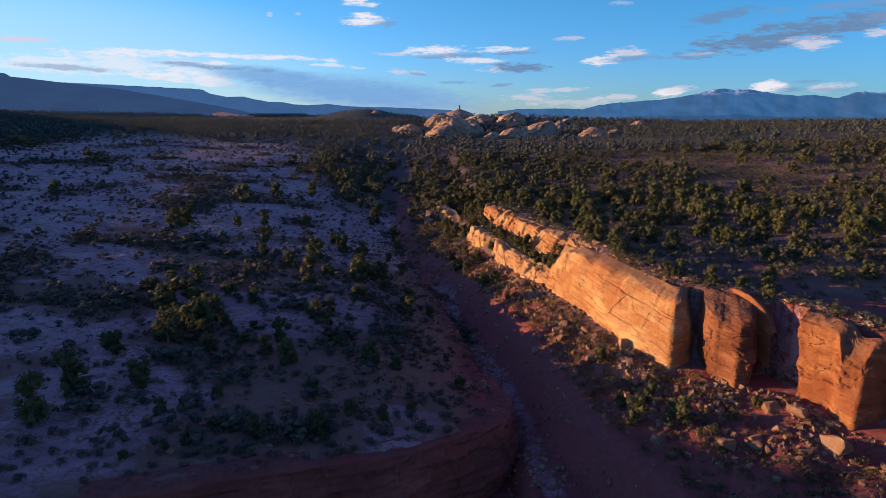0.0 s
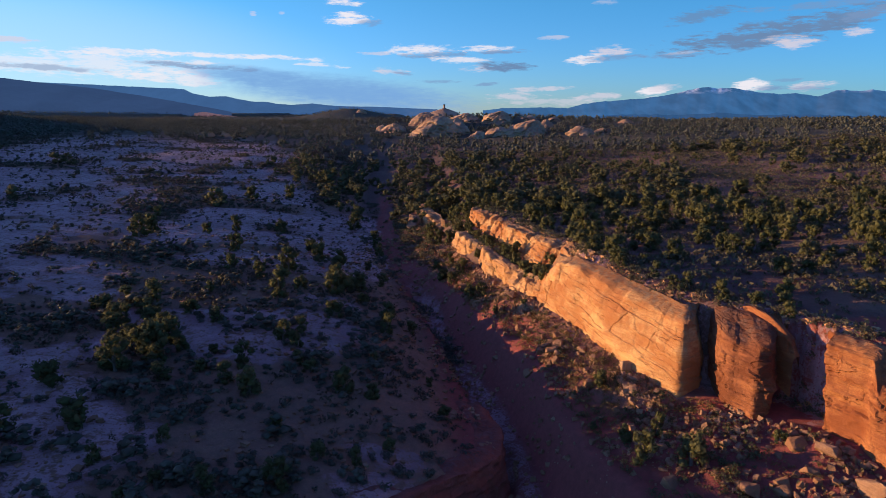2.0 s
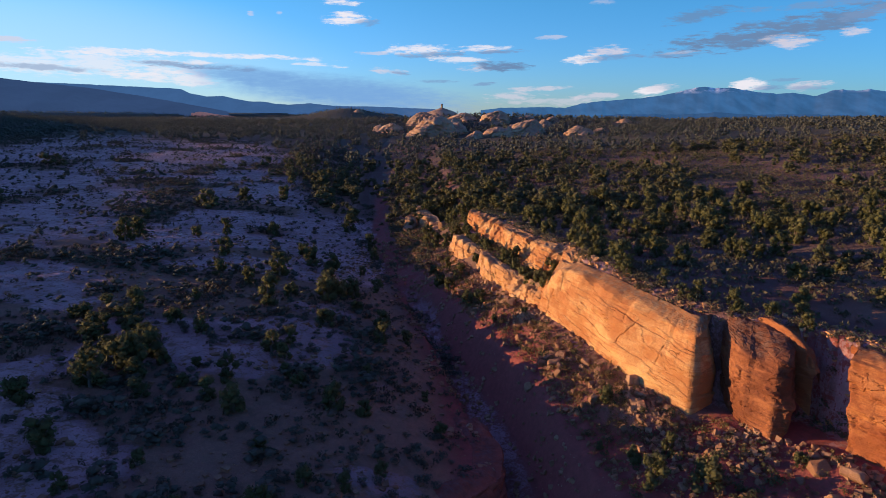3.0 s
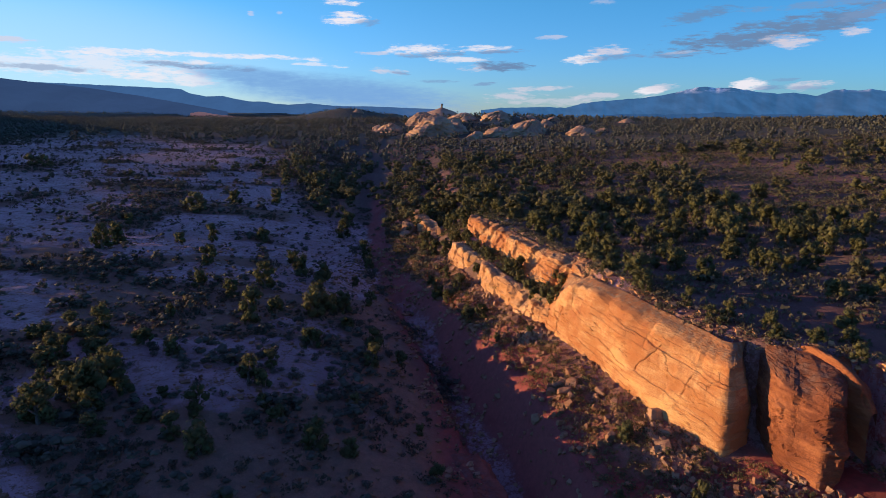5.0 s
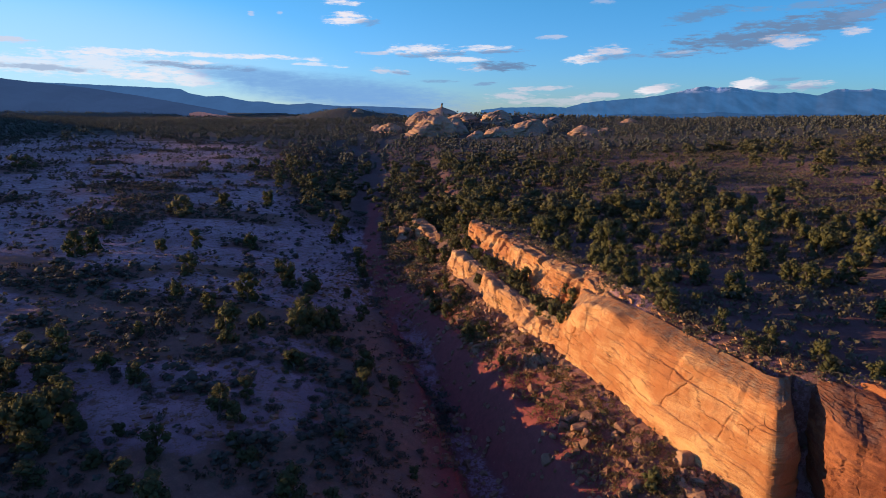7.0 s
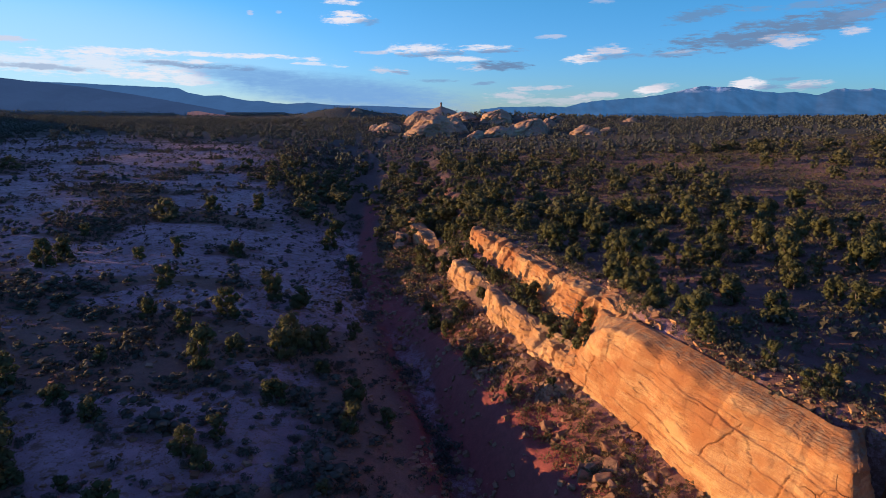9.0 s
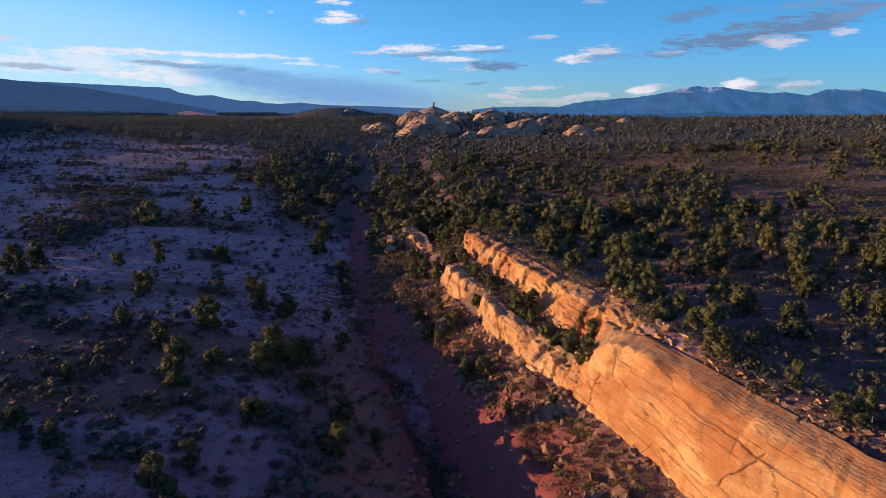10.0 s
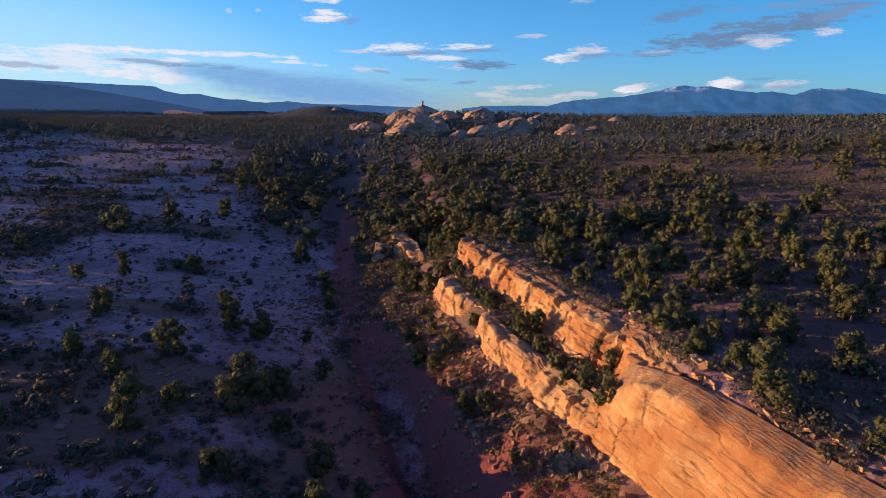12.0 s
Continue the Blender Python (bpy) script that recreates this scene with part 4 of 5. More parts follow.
ON_PLATEAU = ("olive-green juniper with a rounded crown on red sandy plateau soil", "junipers on the plateau")
ON_BENCH = ("dark juniper, its crown tipped by low sun, on the slickrock bench", "junipers on the slickrock bench")
ON_TALUS = ("small green juniper among rubble below the cliff", "junipers on the talus")
ON_SHELF = ("green juniper on the rock shelf between two cliffs", "junipers on the shelf")
# places and crown widths
PLATEAU_TREES_A = [(63.5, 123.4, 3.7), (41.1, 73.7, 2), (28.5, 66.7, 1.5), (35.2, 67.6, 2.2), (29, 93, 2.6), (38.4, 85, 2.4), (49.8, 94.1, 3.7), (21.5, 75.7, 1.3), (21, 96.8, 2.8), (19.1, 117.5, 3.5), (62.1, 111.7, 3.7), (36.8, 144.8, 4.2), (25.5, 168.4, 4.2), (25.1, 67.7, 1), (32.2, 105.7, 2.5), (30.1, 117.7, 1.7), (22.8, 96.6, 1.3), (27, 89.1, 1.7), (41.3, 109.5, 1.5), (43.3, 99, 2), (23.6, 82.4, 1.4), (22.2, 79, 1.5)]
PLATEAU_TREES_B = [(39.1, 96.7, 2.4), (23.9, 71.9, 1.5), (28.1, 65, 1.5), (33.6, 64.5, 1.7), (30.3, 91.2, 2.6), (41.4, 87.1, 2.5), (52.2, 92, 2.6), (20.9, 84.5, 2.3), (24, 88.7, 1.9), (19.1, 106.7, 2.7), (71.7, 152.8, 4.2), (34, 123.3, 4.2), (16.1, 166.5, 4.2), (22.4, 122, 2), (34.4, 107.2, 2.3), (26.5, 106.6, 1.7), (22.8, 90, 2.1), (31.9, 94.3, 1.9), (43.7, 105.7, 2.8), (51.8, 109, 3), (19.7, 83.7, 1)]
PLATEAU_TREES_C = [(38.6, 74.2, 2.3), (26.1, 68.8, 1.4), (30.5, 63.7, 1.6), (32.1, 60.9, 1.6), (30.1, 82.5, 3.1), (43.9, 87.2, 2.8), (21.6, 77.4, 2.9), (20.7, 90.4, 2.6), (23.4, 94.3, 2.4), (36.3, 107.4, 2.4), (27, 124.8, 4.2), (32.5, 158.4, 4.2), (24.7, 69, 1.2), (32.5, 116.3, 3), (31.2, 108.4, 2.4), (23.8, 107.2, 1.7), (32.7, 99.2, 1.5), (29.1, 88.4, 2.5), (38.2, 94.1, 2.3), (21.7, 81.4, 1.9), (25.3, 79.5, 1.3)]
for x, y, w in PLATEAU_TREES_A + PLATEAU_TREES_B + PLATEAU_TREES_C:
    juniper(x, y, w * 1.05, ON_PLATEAU, 0.88)
SHELF_TREES_A = [(10.4, 110.4, 2.1), (8.5, 109.3, 1.7), (10.6, 99.7, 1.5), (12.1, 101.1, 2.1), (13.5, 101.7, 1.9), (13.4, 93, 2), (13.6, 90.9, 1.5), (14.3, 88.5, 1.7), (15, 84.8, 2.1), (16.6, 89.6, 1.7), (16.8, 92.6, 1.6), (12.2, 96.2, 1.1)]
THICKET = [(-38.5, 82, 3.2), (-35.8, 79.2, 2.8), (-36.4, 84.6, 2.6), (-33.4, 81.2, 3.0), (-31.0, 78.4, 2.7), (-34.2, 75.6, 3.1), (-31.4, 73.6, 2.6), (-28.8, 76.2, 2.4), (-29.6, 70.6, 2.8), (-26.6, 68.0, 2.5), (-30.6, 67.0, 3.0), (-25.2, 71.4, 2.2), (-28.0, 81.6, 2.4), (-24.6, 64.6, 2.3), (-22.0, 67.2, 1.9), (-18.8, 64.8, 2.2)]
for x, y, w in THICKET:
    juniper(x, y, w, ON_BENCH, 0.72)
SADDLE_TREES = [(6.2, 141, 2.4), (9.0, 144, 2.8), (12.5, 142, 2.3), (15.0, 139.5, 2.6), (6.0, 147, 2.6), (8.5, 150, 3.0), (11.4, 149.5, 2.6), (15.2, 147, 2.8), (4.6, 155, 2.8), (7.0, 159.5, 2.4), (10.0, 156, 3.1), (14.0, 154, 2.5), (8.2, 137.2, 2.0), (11.0, 135.8, 1.8), (17.0, 134, 2.4), (5.2, 143.8, 1.9), (3.2, 161, 2.6), (4.6, 166, 3.0), (1.0, 168, 3.2), (3.4, 172, 3.6), (6.8, 170, 3.2), (9.6, 166, 3.4), (0.4, 176, 3.4), (4.8, 178, 3.8), (8.2, 176, 3.0), (-2.4, 181, 3.2), (1.8, 184, 3.6), (6.0, 186, 3.4), (11.0, 172, 3.6), (12.6, 163, 3.2)]
for x, y, w in SADDLE_TREES:
    juniper(x, y, w * 1.15, ON_PLATEAU, 0.85)
SHELF_TREES_B = [(12.9, 97.0, 1.8), (13.2, 103.6, 1.7), (10.0, 113.5, 1.8), (8.8, 117, 1.7), (8.0, 121.5, 1.8), (7.9, 126, 2.0), (6.5, 129, 1.8), (15.3, 90.6, 1.3)]
for x, y, w in SHELF_TREES_A + SHELF_TREES_B:
    juniper(x, y, w, ON_SHELF)
TALUS_TREES_A = [(4.2, 115.2, 1.6), (2.7, 107.3, 2.3), (5.6, 106.9, 2.6), (1.9, 113.6, 1.9), (6.2, 94, 2.1), (7.8, 93.1, 1.8), (12.3, 84.3, 1.1), (8.9, 85.7, 1), (4.1, 104.5, 2), (4.3, 127.9, 2.4), (2.4, 129.6, 2.5), (0.9, 136.8, 3), (1.3, 160.3, 4.1), (5.8, 127.8, 2.3), (17, 64.9, 1.9), (20, 57.8, 1.6), (17.5, 53.9, 2.3), (20.9, 52.8, 2.8), (14.9, 59.3, 0.8), (28.3, 53.7, 1.3), (17, 56.9, 1.6)]
for x, y, w in TALUS_TREES_A:
    juniper(x, y, w, ON_TALUS)
BENCH_TREES_A = [(-4.6, 81.7, 2), (-11.1, 97.2, 2.5), (-15.6, 75.4, 2.3), (-14.2, 78.3, 1.6), (-19.3, 90.2, 2.9), (-24.2, 99.2, 2), (-14.8, 113.3, 2.9), (-21.9, 71.2, 1.4), (-32.8, 83.3, 2.8), (-27.3, 72.7, 3.7), (-16.4, 151.9, 3.5), (-9.2, 130.2, 2.5), (-50.6, 120.2, 3.5), (-45.4, 174.3, 4.2), (-42.1, 130.1, 2.3), (-18.2, 68.7, 2.3), (-32.6, 218.4, 4.2), (-8.2, 53.1, 1.5), (-14.9, 47.6, 1.7), (-20, 45.9, 1.2), (-23.8, 50.3, 1.4), (-2.8, 55.8, 1.3), (-5, 64.8, 1.8), (-11.5, 68.4, 1.9), (-21.3, 45, 1), (-27.8, 55.6, 3.1), (-33, 48, 3.2), (-29.4, 65.7, 3.3), (-1.8, 84.9, 1.6), (-5.6, 73.1, 1.6)]
BENCH_TREES_B = [(-13.1, 94.8, 3.1), (-11.4, 84.9, 2.4), (-14, 74.2, 2), (-13, 70.3, 1.4), (-17.3, 93.8, 2), (-18.5, 115, 3), (-28.6, 90, 2), (-24.2, 79.5, 1.9), (-32.3, 71.3, 1.7), (-17, 166.7, 3.9), (-10.2, 135.2, 3.1), (-9.9, 114.5, 1.2), (-50.2, 124.8, 3.7), (-37.4, 182.8, 4.2), (-34, 77.9, 2.1), (-37.5, 133.4, 2.6), (-12.3, 57.3, 1.6), (-5.2, 52.7, 1.3), (-10.3, 48.8, 2.1), (-20.3, 54, 1.4), (1.9, 64.6, 1.5), (-7.7, 64.6, 2.7), (-16, 62.9, 3), (-23.5, 43.2, 0.9), (-18.7, 48.6, 1.4), (-32.8, 53.4, 3.5), (-33.8, 62.4, 2.9), (-27.8, 69.7, 3.9), (0.4, 71.2, 1.2)]
BENCH_TREES_C = [(-12.9, 99.2, 3.6), (-9.6, 98.6, 2.6), (-5.0, 87.4, 2.4), (-21.1, 123.5, 2.8), (-29.4, 102.7, 2.6), (-32.2, 115, 3.0), (-21.1, 104.6, 2.7), (-8.4, 92.0, 1.6), (-6.8, 104.4, 1.7)]
for x, y, w in BENCH_TREES_A + BENCH_TREES_B + BENCH_TREES_C:
    juniper(x, y, w * (1.2 if 78 < y < 118 and x > -26 else 1.0), ON_BENCH, 0.95)


def free(x, y, gap):
    return all((x - a) ** 2 + (y - b) ** 2 > (r + gap) ** 2 for a, b, r in TAKEN)


def tree_density(x, y):
    """How wooded the land is, 0 to 1."""
    d = x - BACK_X(y)
    plateau = smooth(1.5, 5, d) * (0.12 + 0.88 * smooth(0.44, 0.58, fbm(x / 22, y / 40, octaves=3) + 0.05 - 0.04 * smooth(40, 110, d)))
    plateau = np.maximum(plateau, smooth(138, 165, y) * smooth(-2, 4, x - BANK_X(y)) * (1 - smooth(30, 60, d)))
    left = 1 - slickrock(x, y)
    dl = RIM_X(y) - x
    bench = smooth(3, 8, dl) * left * smooth(0.5, 0.62, fbm(x / 9 + 4, y / 9, octaves=3)) * 0.30
    wide = np.interp(y, (140, 172, 220, 340), (4, 12, 22, 50))
    wood = smooth(158, 188, y) * smooth(-1 - 6 * smooth(190, 215, y), 3 - 6 * smooth(190, 215, y), dl) * (1 - smooth(0.7, 1.3, (dl + (fbm(x / 20, y / 30) - 0.5) * 22) / wide))
    far = smooth(300, 420, y + (fbm(x / 40, y / 40) - 0.5) * 120)
    gully = 1 - smooth(-2, 1, x - RIM_X(y)) * (1 - smooth(-1, 2, x - BANK_X(y))) * (1 - smooth(185, 205, y))
    distant = smooth(230, 330, y) * smooth(5, 25, d) * (0.15 + 0.85 * smooth(0.38, 0.52, fbm(x / 30, y / 60)))
    beyond = smooth(140, 170, dl + (fbm(x / 40, y / 40) - 0.5) * 60) * 0.85
    open_rock = 1.0
    for a, b, w in DOME_AT:
        ahead = (b - y) / 28
        open_rock = open_rock * (1 - (np.abs(x - a * y / b) < 0.55 * w) * (ahead > -0.3) * (ahead < 1))
    return np.clip(np.maximum.reduce([plateau, bench, wood, far * 0.95, distant, beyond]) * gully * open_rock, 0, 1)


tries = 0
while len(TAKEN) < 300 and tries < 6000:
    tries += 1
    x, y = rng.uniform(-75, 90), rng.uniform(80, 150)
    if tries % 3 == 0:
        x, y = rng.uniform(36, 78), rng.uniform(62, 112)
    if abs(x) > 0.72 * y + 6 or rng.uniform() > tree_density(x, y) * (1.0 if x > 40 or y > 110 else 0.15) or not free(x, y, 1.6):
        continue
    juniper(x, y, rng.uniform(2.0, 4.0), ON_PLATEAU if x > BACK_X(y) else ON_BENCH)


def woodland(name, label, count, place, tris, lobes, leaf, low, high, material, squat=1.0, seed=1, category="trees"):
    """Many crowns that nobody could count, joined into one mesh. place: draws headings and distances, and says how wooded they are."""
    rg = np.random.default_rng(seed)
    base, ball, ball_f = [], (ICO if tris > 100 else OCTA), (ICO_F if tris > 100 else OCTA_F)
    for i in range(12):
        C, R = crown_lobes(rg, 1.0, 1.0, lobes)
        core = 0.72 if tris > 100 else 0.95
        ps = [(c + ball * (r * core * rg.uniform(0.7, 1.15, (len(ball), 1))), ball_f) for c, r in zip(C, R)]
        if tris:
            ps.append(tri_cloud(rg, C, R, tris, leaf))
        base.append(joined(ps))
    V, F, n, got = [], [], 0, 0
    while got < count:
        x, y, chance = place(rg)
        keep = rg.uniform(0, 1, len(x)) < chance
        x, y = x[keep], y[keep]
        z = ground_at(x, y)
        for a, b, c in zip(x, y, z):
            if got >= count:
                break
            h = low + (high - low) * rg.uniform() ** 1.3
            w = h * rg.uniform(0.8, 1.2)
            v, f = base[int(rg.integers(0, 12))]
            t = rg.uniform(0, 6.28)
            cs, sn = math.cos(t), math.sin(t)
            V.append(np.stack([a + w * (v[:, 0] * cs - v[:, 1] * sn), b + w * (v[:, 0] * sn + v[:, 1] * cs), c - 0.15 + h * squat * v[:, 2]], 1))
            F.append(f + n)
            n += len(v)
            got += 1
    ob = new(name, mesh_of(name, np.concatenate(V), np.concatenate(F), material, True))
    return tagged(ob, label, category, kind="stuff")


def wedge(near, far):
    """Draws places in the land ahead between two distances, by how wooded it is."""
    def draw(rg):
        y = np.sqrt(rg.uniform(near ** 2, far ** 2, 4000))
        x = rg.uniform(-0.80, 0.78, 4000) * (y + 12)
        return x, y, tree_density(x, y)
    return draw


def plateau_gaps(rg):
    y, x = rg.uniform(46, 158, 600), rg.uniform(20, 115, 600)
    far = np.array([free(a, b, 1.2) for a, b in zip(x, y)])
    return x, y, far * (x < 0.74 * y + 8) * smooth(2.5, 6, x - BACK_X(y)) * (0.10 + 0.9 * smooth(0.45, 0.58, fbm(x / 13, y / 10 + 3, octaves=3)))


def bench_gaps(rg):
    y = 44 + 330 * rg.uniform(0, 1, 3000) ** 0.85
    x = -rg.uniform(-0.1, 0.80, 3000) * (y + 10)
    d = RIM_X(y) - x
    return x, y, smooth(4, 9, d) * smooth(1.5, 4, y - BENCH_Y(x)) * (0.13 + 0.87 * (1 - slickrock(x, y)) ** 2 * smooth(0.42, 0.52, fbm(x / 11 + 2, y / 7 + 5, octaves=4))) * (1 - smooth(300, 400, y))


woodland("plateau_junipers", "olive-green junipers crowding the plateau behind the cliff", 60, plateau_gaps, 640, 14, 0.030, 1.5, 3.4, LEAF_FAR, 0.76, 41)
woodland("juniper_woodland", "dense olive-green juniper woodland on the plateau", 640, wedge(140, 275), 230, 11, 0.044, 2.7, 6.0, LEAF_FAR, 0.80, 42)
woodland("distant_woodland", "dark juniper woodland stretching to the skyline", 4200, wedge(275, 640), 42, 6, 0.067, 3.0, 5.8, LEAF_HAZED, 0.84, 43)
woodland("crest_woodland", "dark junipers among and behind the rock domes", 5600, wedge(600, 1050), 8, 4, 0.12, 3.2, 5.6, LEAF_HAZED, 0.9, 44)
woodland("skyline_woodland", "dark wooded plain far off", 6500, wedge(1000, 2000), 0, 3, 0.1, 3.8, 6.5, LEAF_HAZED, 0.9, 45)
woodland("bench_thickets", "dark low oak and juniper brush in bands on the slickrock", 4200, bench_gaps, 36, 5, 0.084, 0.9, 3.2, SHRUB, 0.58, 46, "shrubs")


def scrub(name, label, count, density, area, low, high, tris, material, seed, leaf=0.2):
    rg = np.random.default_rng(seed)
    x0, x1, y0, y1 = area
    V, F, n, got = [], [], 0, 0
    while got < count:
        x, y = rg.uniform(x0, x1, 3000), y0 + (y1 - y0) * rg.uniform(0, 1, 3000) ** 1.3
        keep = (np.abs(x) < 0.75 * y + 8) & (rg.uniform(0, 1, 3000) < density(x, y))
        x, y = x[keep], y[keep]
        z = ground_at(x, y)
        for a, b, c in zip(x, y, z):
            h = rg.uniform(low, high)
            C = np.array([(0, 0, 0.35), (0.3, 0.1, 0.3), (-0.25, 0.2, 0.28), (0.0, -0.3, 0.3)]) * h * 1.5
            v, f = tri_cloud(rg, C, np.full((4, 1), 0.42 * h), tris, leaf * h)
            V.append(v + (a, b, c))
            F.append(f + n)
            n += len(v)
            got += 1
            if got >= count:
                break
    return tagged(new(name, mesh_of(name, np.concatenate(V), np.concatenate(F), material)), label, "shrubs", kind="stuff")


scrub("sagebrush", "grey-green sagebrush and dry grass on the plateau", 15000,
      lambda x, y: smooth(0.5, 4, x - BACK_X(y)) * (0.25 + 0.75 * smooth(0.4, 0.6, fbm(x / 10, y / 10))), (5, 220, 35, 320), 0.28, 0.85, 12, SAGE, 3, 0.26)
scrub("talus_scrub", "dry golden grass and brush among the rubble", 4600,
      lambda x, y: smooth(0, 2, x - BANK_X(y)) * (1 - smooth(-1.5, 0.5, x - FOOT_X(y))) * (0.12 + 0.7 * smooth(52, 68, y)), (-15, 45, 35, 160), 0.15, 0.55, 18, DRY_GRASS, 4, 0.16)
scrub("bench_scrub", "low dark brush in the cracks of the slickrock", 6500,
      lambda x, y: smooth(3, 8, RIM_X(y) - x) * (1 - 0.85 * slickrock(x, y)) * (1 - smooth(300, 420, y)) * (0.08 + 0.92 * smooth(0.46, 0.56, fbm(x / 9, y / 9 + 3))) * (0.25 + 0.75 * smooth(58, 80, y)) * 0.8, (-200, 6, 40, 330), 0.25, 0.85, 20, BRUSH, 6, 0.2)


scrub("talus_shrubs", "small dark-green bushes scattered over the talus", 330,
      lambda x, y: smooth(0.5, 2.5, x - BANK_X(y)) * (1 - smooth(-1.2, 0, x - FOOT_X(y))) * (0.3 + 0.7 * smooth(0.42, 0.56, fbm(x / 4 + 5, y / 4))), (-12, 40, 42, 150), 0.22, 0.7, 60, LEAF_FAR, 27, 0.14)
scrub("plateau_grass", "pale dry grass in the open patches of the plateau", 6500,
      lambda x, y: smooth(6, 14, x - BACK_X(y)) * smooth(0.46, 0.56, fbm(x / 16 + 8, y / 22, octaves=3)), (15, 200, 60, 300), 0.14, 0.42, 14, DRY_GRASS, 18, 0.24)
scrub("saddle_brush", "brush on the sandy saddle north of the cliff", 800,
      lambda x, y: smooth(-1, 1, x - BANK_X(y) - 3) * (1 - smooth(18, 24, x)) * smooth(124, 132, y), (-8, 24, 122, 172), 0.25, 0.8, 30, LEAF_FAR, 19)
scrub("shelf_scrub", "green brush on the rock shelf", 55,
      lambda x, y: smooth(0.2, 0.8, x - SHELF_X(y)) * (1 - smooth(-0.9, -0.2, x - WALL_X(y))) * smooth(85, 88, y) * (1 - smooth(138, 142, y)), (4, 18, 84, 142), 0.3, 1.2, 40, LEAF_FAR, 9)
scrub("wash_brush", "dark brush along the foot of the wash bank", 230,
      lambda x, y: smooth(-1.0, 0.6, x - RIM_X(y)) * (1 - smooth(1.8, 3.6, x - RIM_X(y))) * smooth(75, 85, y) * smooth(0.48, 0.6, fbm(x / 3, y / 4)), (-25, 10, 70, 190), 0.2, 0.85, 60, SHRUB, 12, 0.14)
scrub("bench_shrubs", "round dark shrubs standing singly on the slickrock", 420,
      lambda x, y: smooth(1, 4, RIM_X(y) - x) * smooth(0.5, 2.5, y - BENCH_Y(x)) * (0.3 + 0.7 * smooth(0.4, 0.6, fbm(x / 8 + 2, y / 8))), (-34, 8, 40, 112), 0.3, 0.7, 170, SHRUB, 16, 0.11)
scrub("wash_head_brush", "sage and grass on both sides of the red track", 190,
      lambda x, y: smooth(2, 4, x - RIM_X(y)) * (1 - smooth(8, 14, x - RIM_X(y))) * (0.12 + 0.88 * smooth(1.4, 2.6, np.abs(x - RIM_X(y) - 4.6))) * smooth(108, 122, y), (-32, 4, 105, 215), 0.3, 1.1, 40, SAGE, 24)
scrub("rim_brush", "low dark brush on the red soil of the wash rim", 420,
      lambda x, y: smooth(-8, -5, x - RIM_X(y)) * (1 - smooth(0.0, 0.8, x - RIM_X(y))) * smooth(50, 56, y) * (0.2 + 0.8 * smooth(0.45, 0.6, fbm(x / 2.5, y / 3))), (-30, 10, 50, 190), 0.15, 0.6, 16, BRUSH, 14)
scrub("rimrock_brush", "low brush and grass along the cliff rim", 1500,
      lambda x, y: smooth(-2.5, -1.0, x - BACK_X(y)) * (1 - smooth(1.5, 4, x - BACK_X(y))) * (0.2 + 0.8 * smooth(0.4, 0.6, fbm(x / 2, y / 2))), (8, 50, 44, 140), 0.2, 0.6, 18, SAGE, 15)


# ---------------------------------------------------------------- boulders and rubble
def rock_mesh(seed):
    """An angular fallen block: the hull of a broken box, its faces roughened."""
    rg = np.random.default_rng(seed)
    bm = bmesh.new()
    P = rg.uniform(-1, 1, (22, 3))
    P /= np.maximum(np.abs(P).max(1), 0.4)[:, None]
    for p in P * rg.uniform(0.8, 1.0, (22, 1)):
        bm.verts.new(p)
    out = bmesh.ops.convex_hull(bm, input=bm.verts[:])
    bmesh.ops.delete(bm, geom=[g for g in out["geom_interior"] if isinstance(g, bmesh.types.BMVert)], context="VERTS")
    bmesh.ops.bevel(bm, geom=bm.edges[:], offset=0.06, segments=1, affect="EDGES")
    bmesh.ops.triangulate(bm, faces=bm.faces[:])
    bmesh.ops.subdivide_edges(bm, edges=[e for e in bm.edges if e.calc_length() > 0.3], cuts=2)
    bmesh.ops.triangulate(bm, faces=bm.faces[:])
    bm.verts.index_update()
    Q = np.array([v.co[:] for v in bm.verts])
    Q += (fbm(Q[:, 0] * 2.4 + seed, Q[:, 1] * 2.4, Q[:, 2] * 2.4)[:, None] - 0.5) * 0.22 * Q
    F = np.array([[v.index for v in f.verts] for f in bm.faces])
    bm.free()
    return mesh_of("boulder", Q, F, BOULDER)


ROCK_KINDS = [rock_mesh(60 + i) for i in range(7)]


def boulder(x, y, size, label="angular sandstone boulder on red talus", flat_by=0.75):
    z = float(ground_at(x, y))
    ob = new("boulder", ROCK_KINDS[int(rng.integers(0, 7))])
    ob.matrix_basis = pose(x, y, z + size * 0.2 * flat_by, rng.uniform(-20, 20), rng.uniform(-20, 20), rng.uniform(0, 360)) @ Matrix.Diagonal((size * 0.8, size * rng.uniform(0.55, 0.8), size * flat_by * 0.8, 1))
    return tagged(ob, label, "boulder", "boulders on the talus")


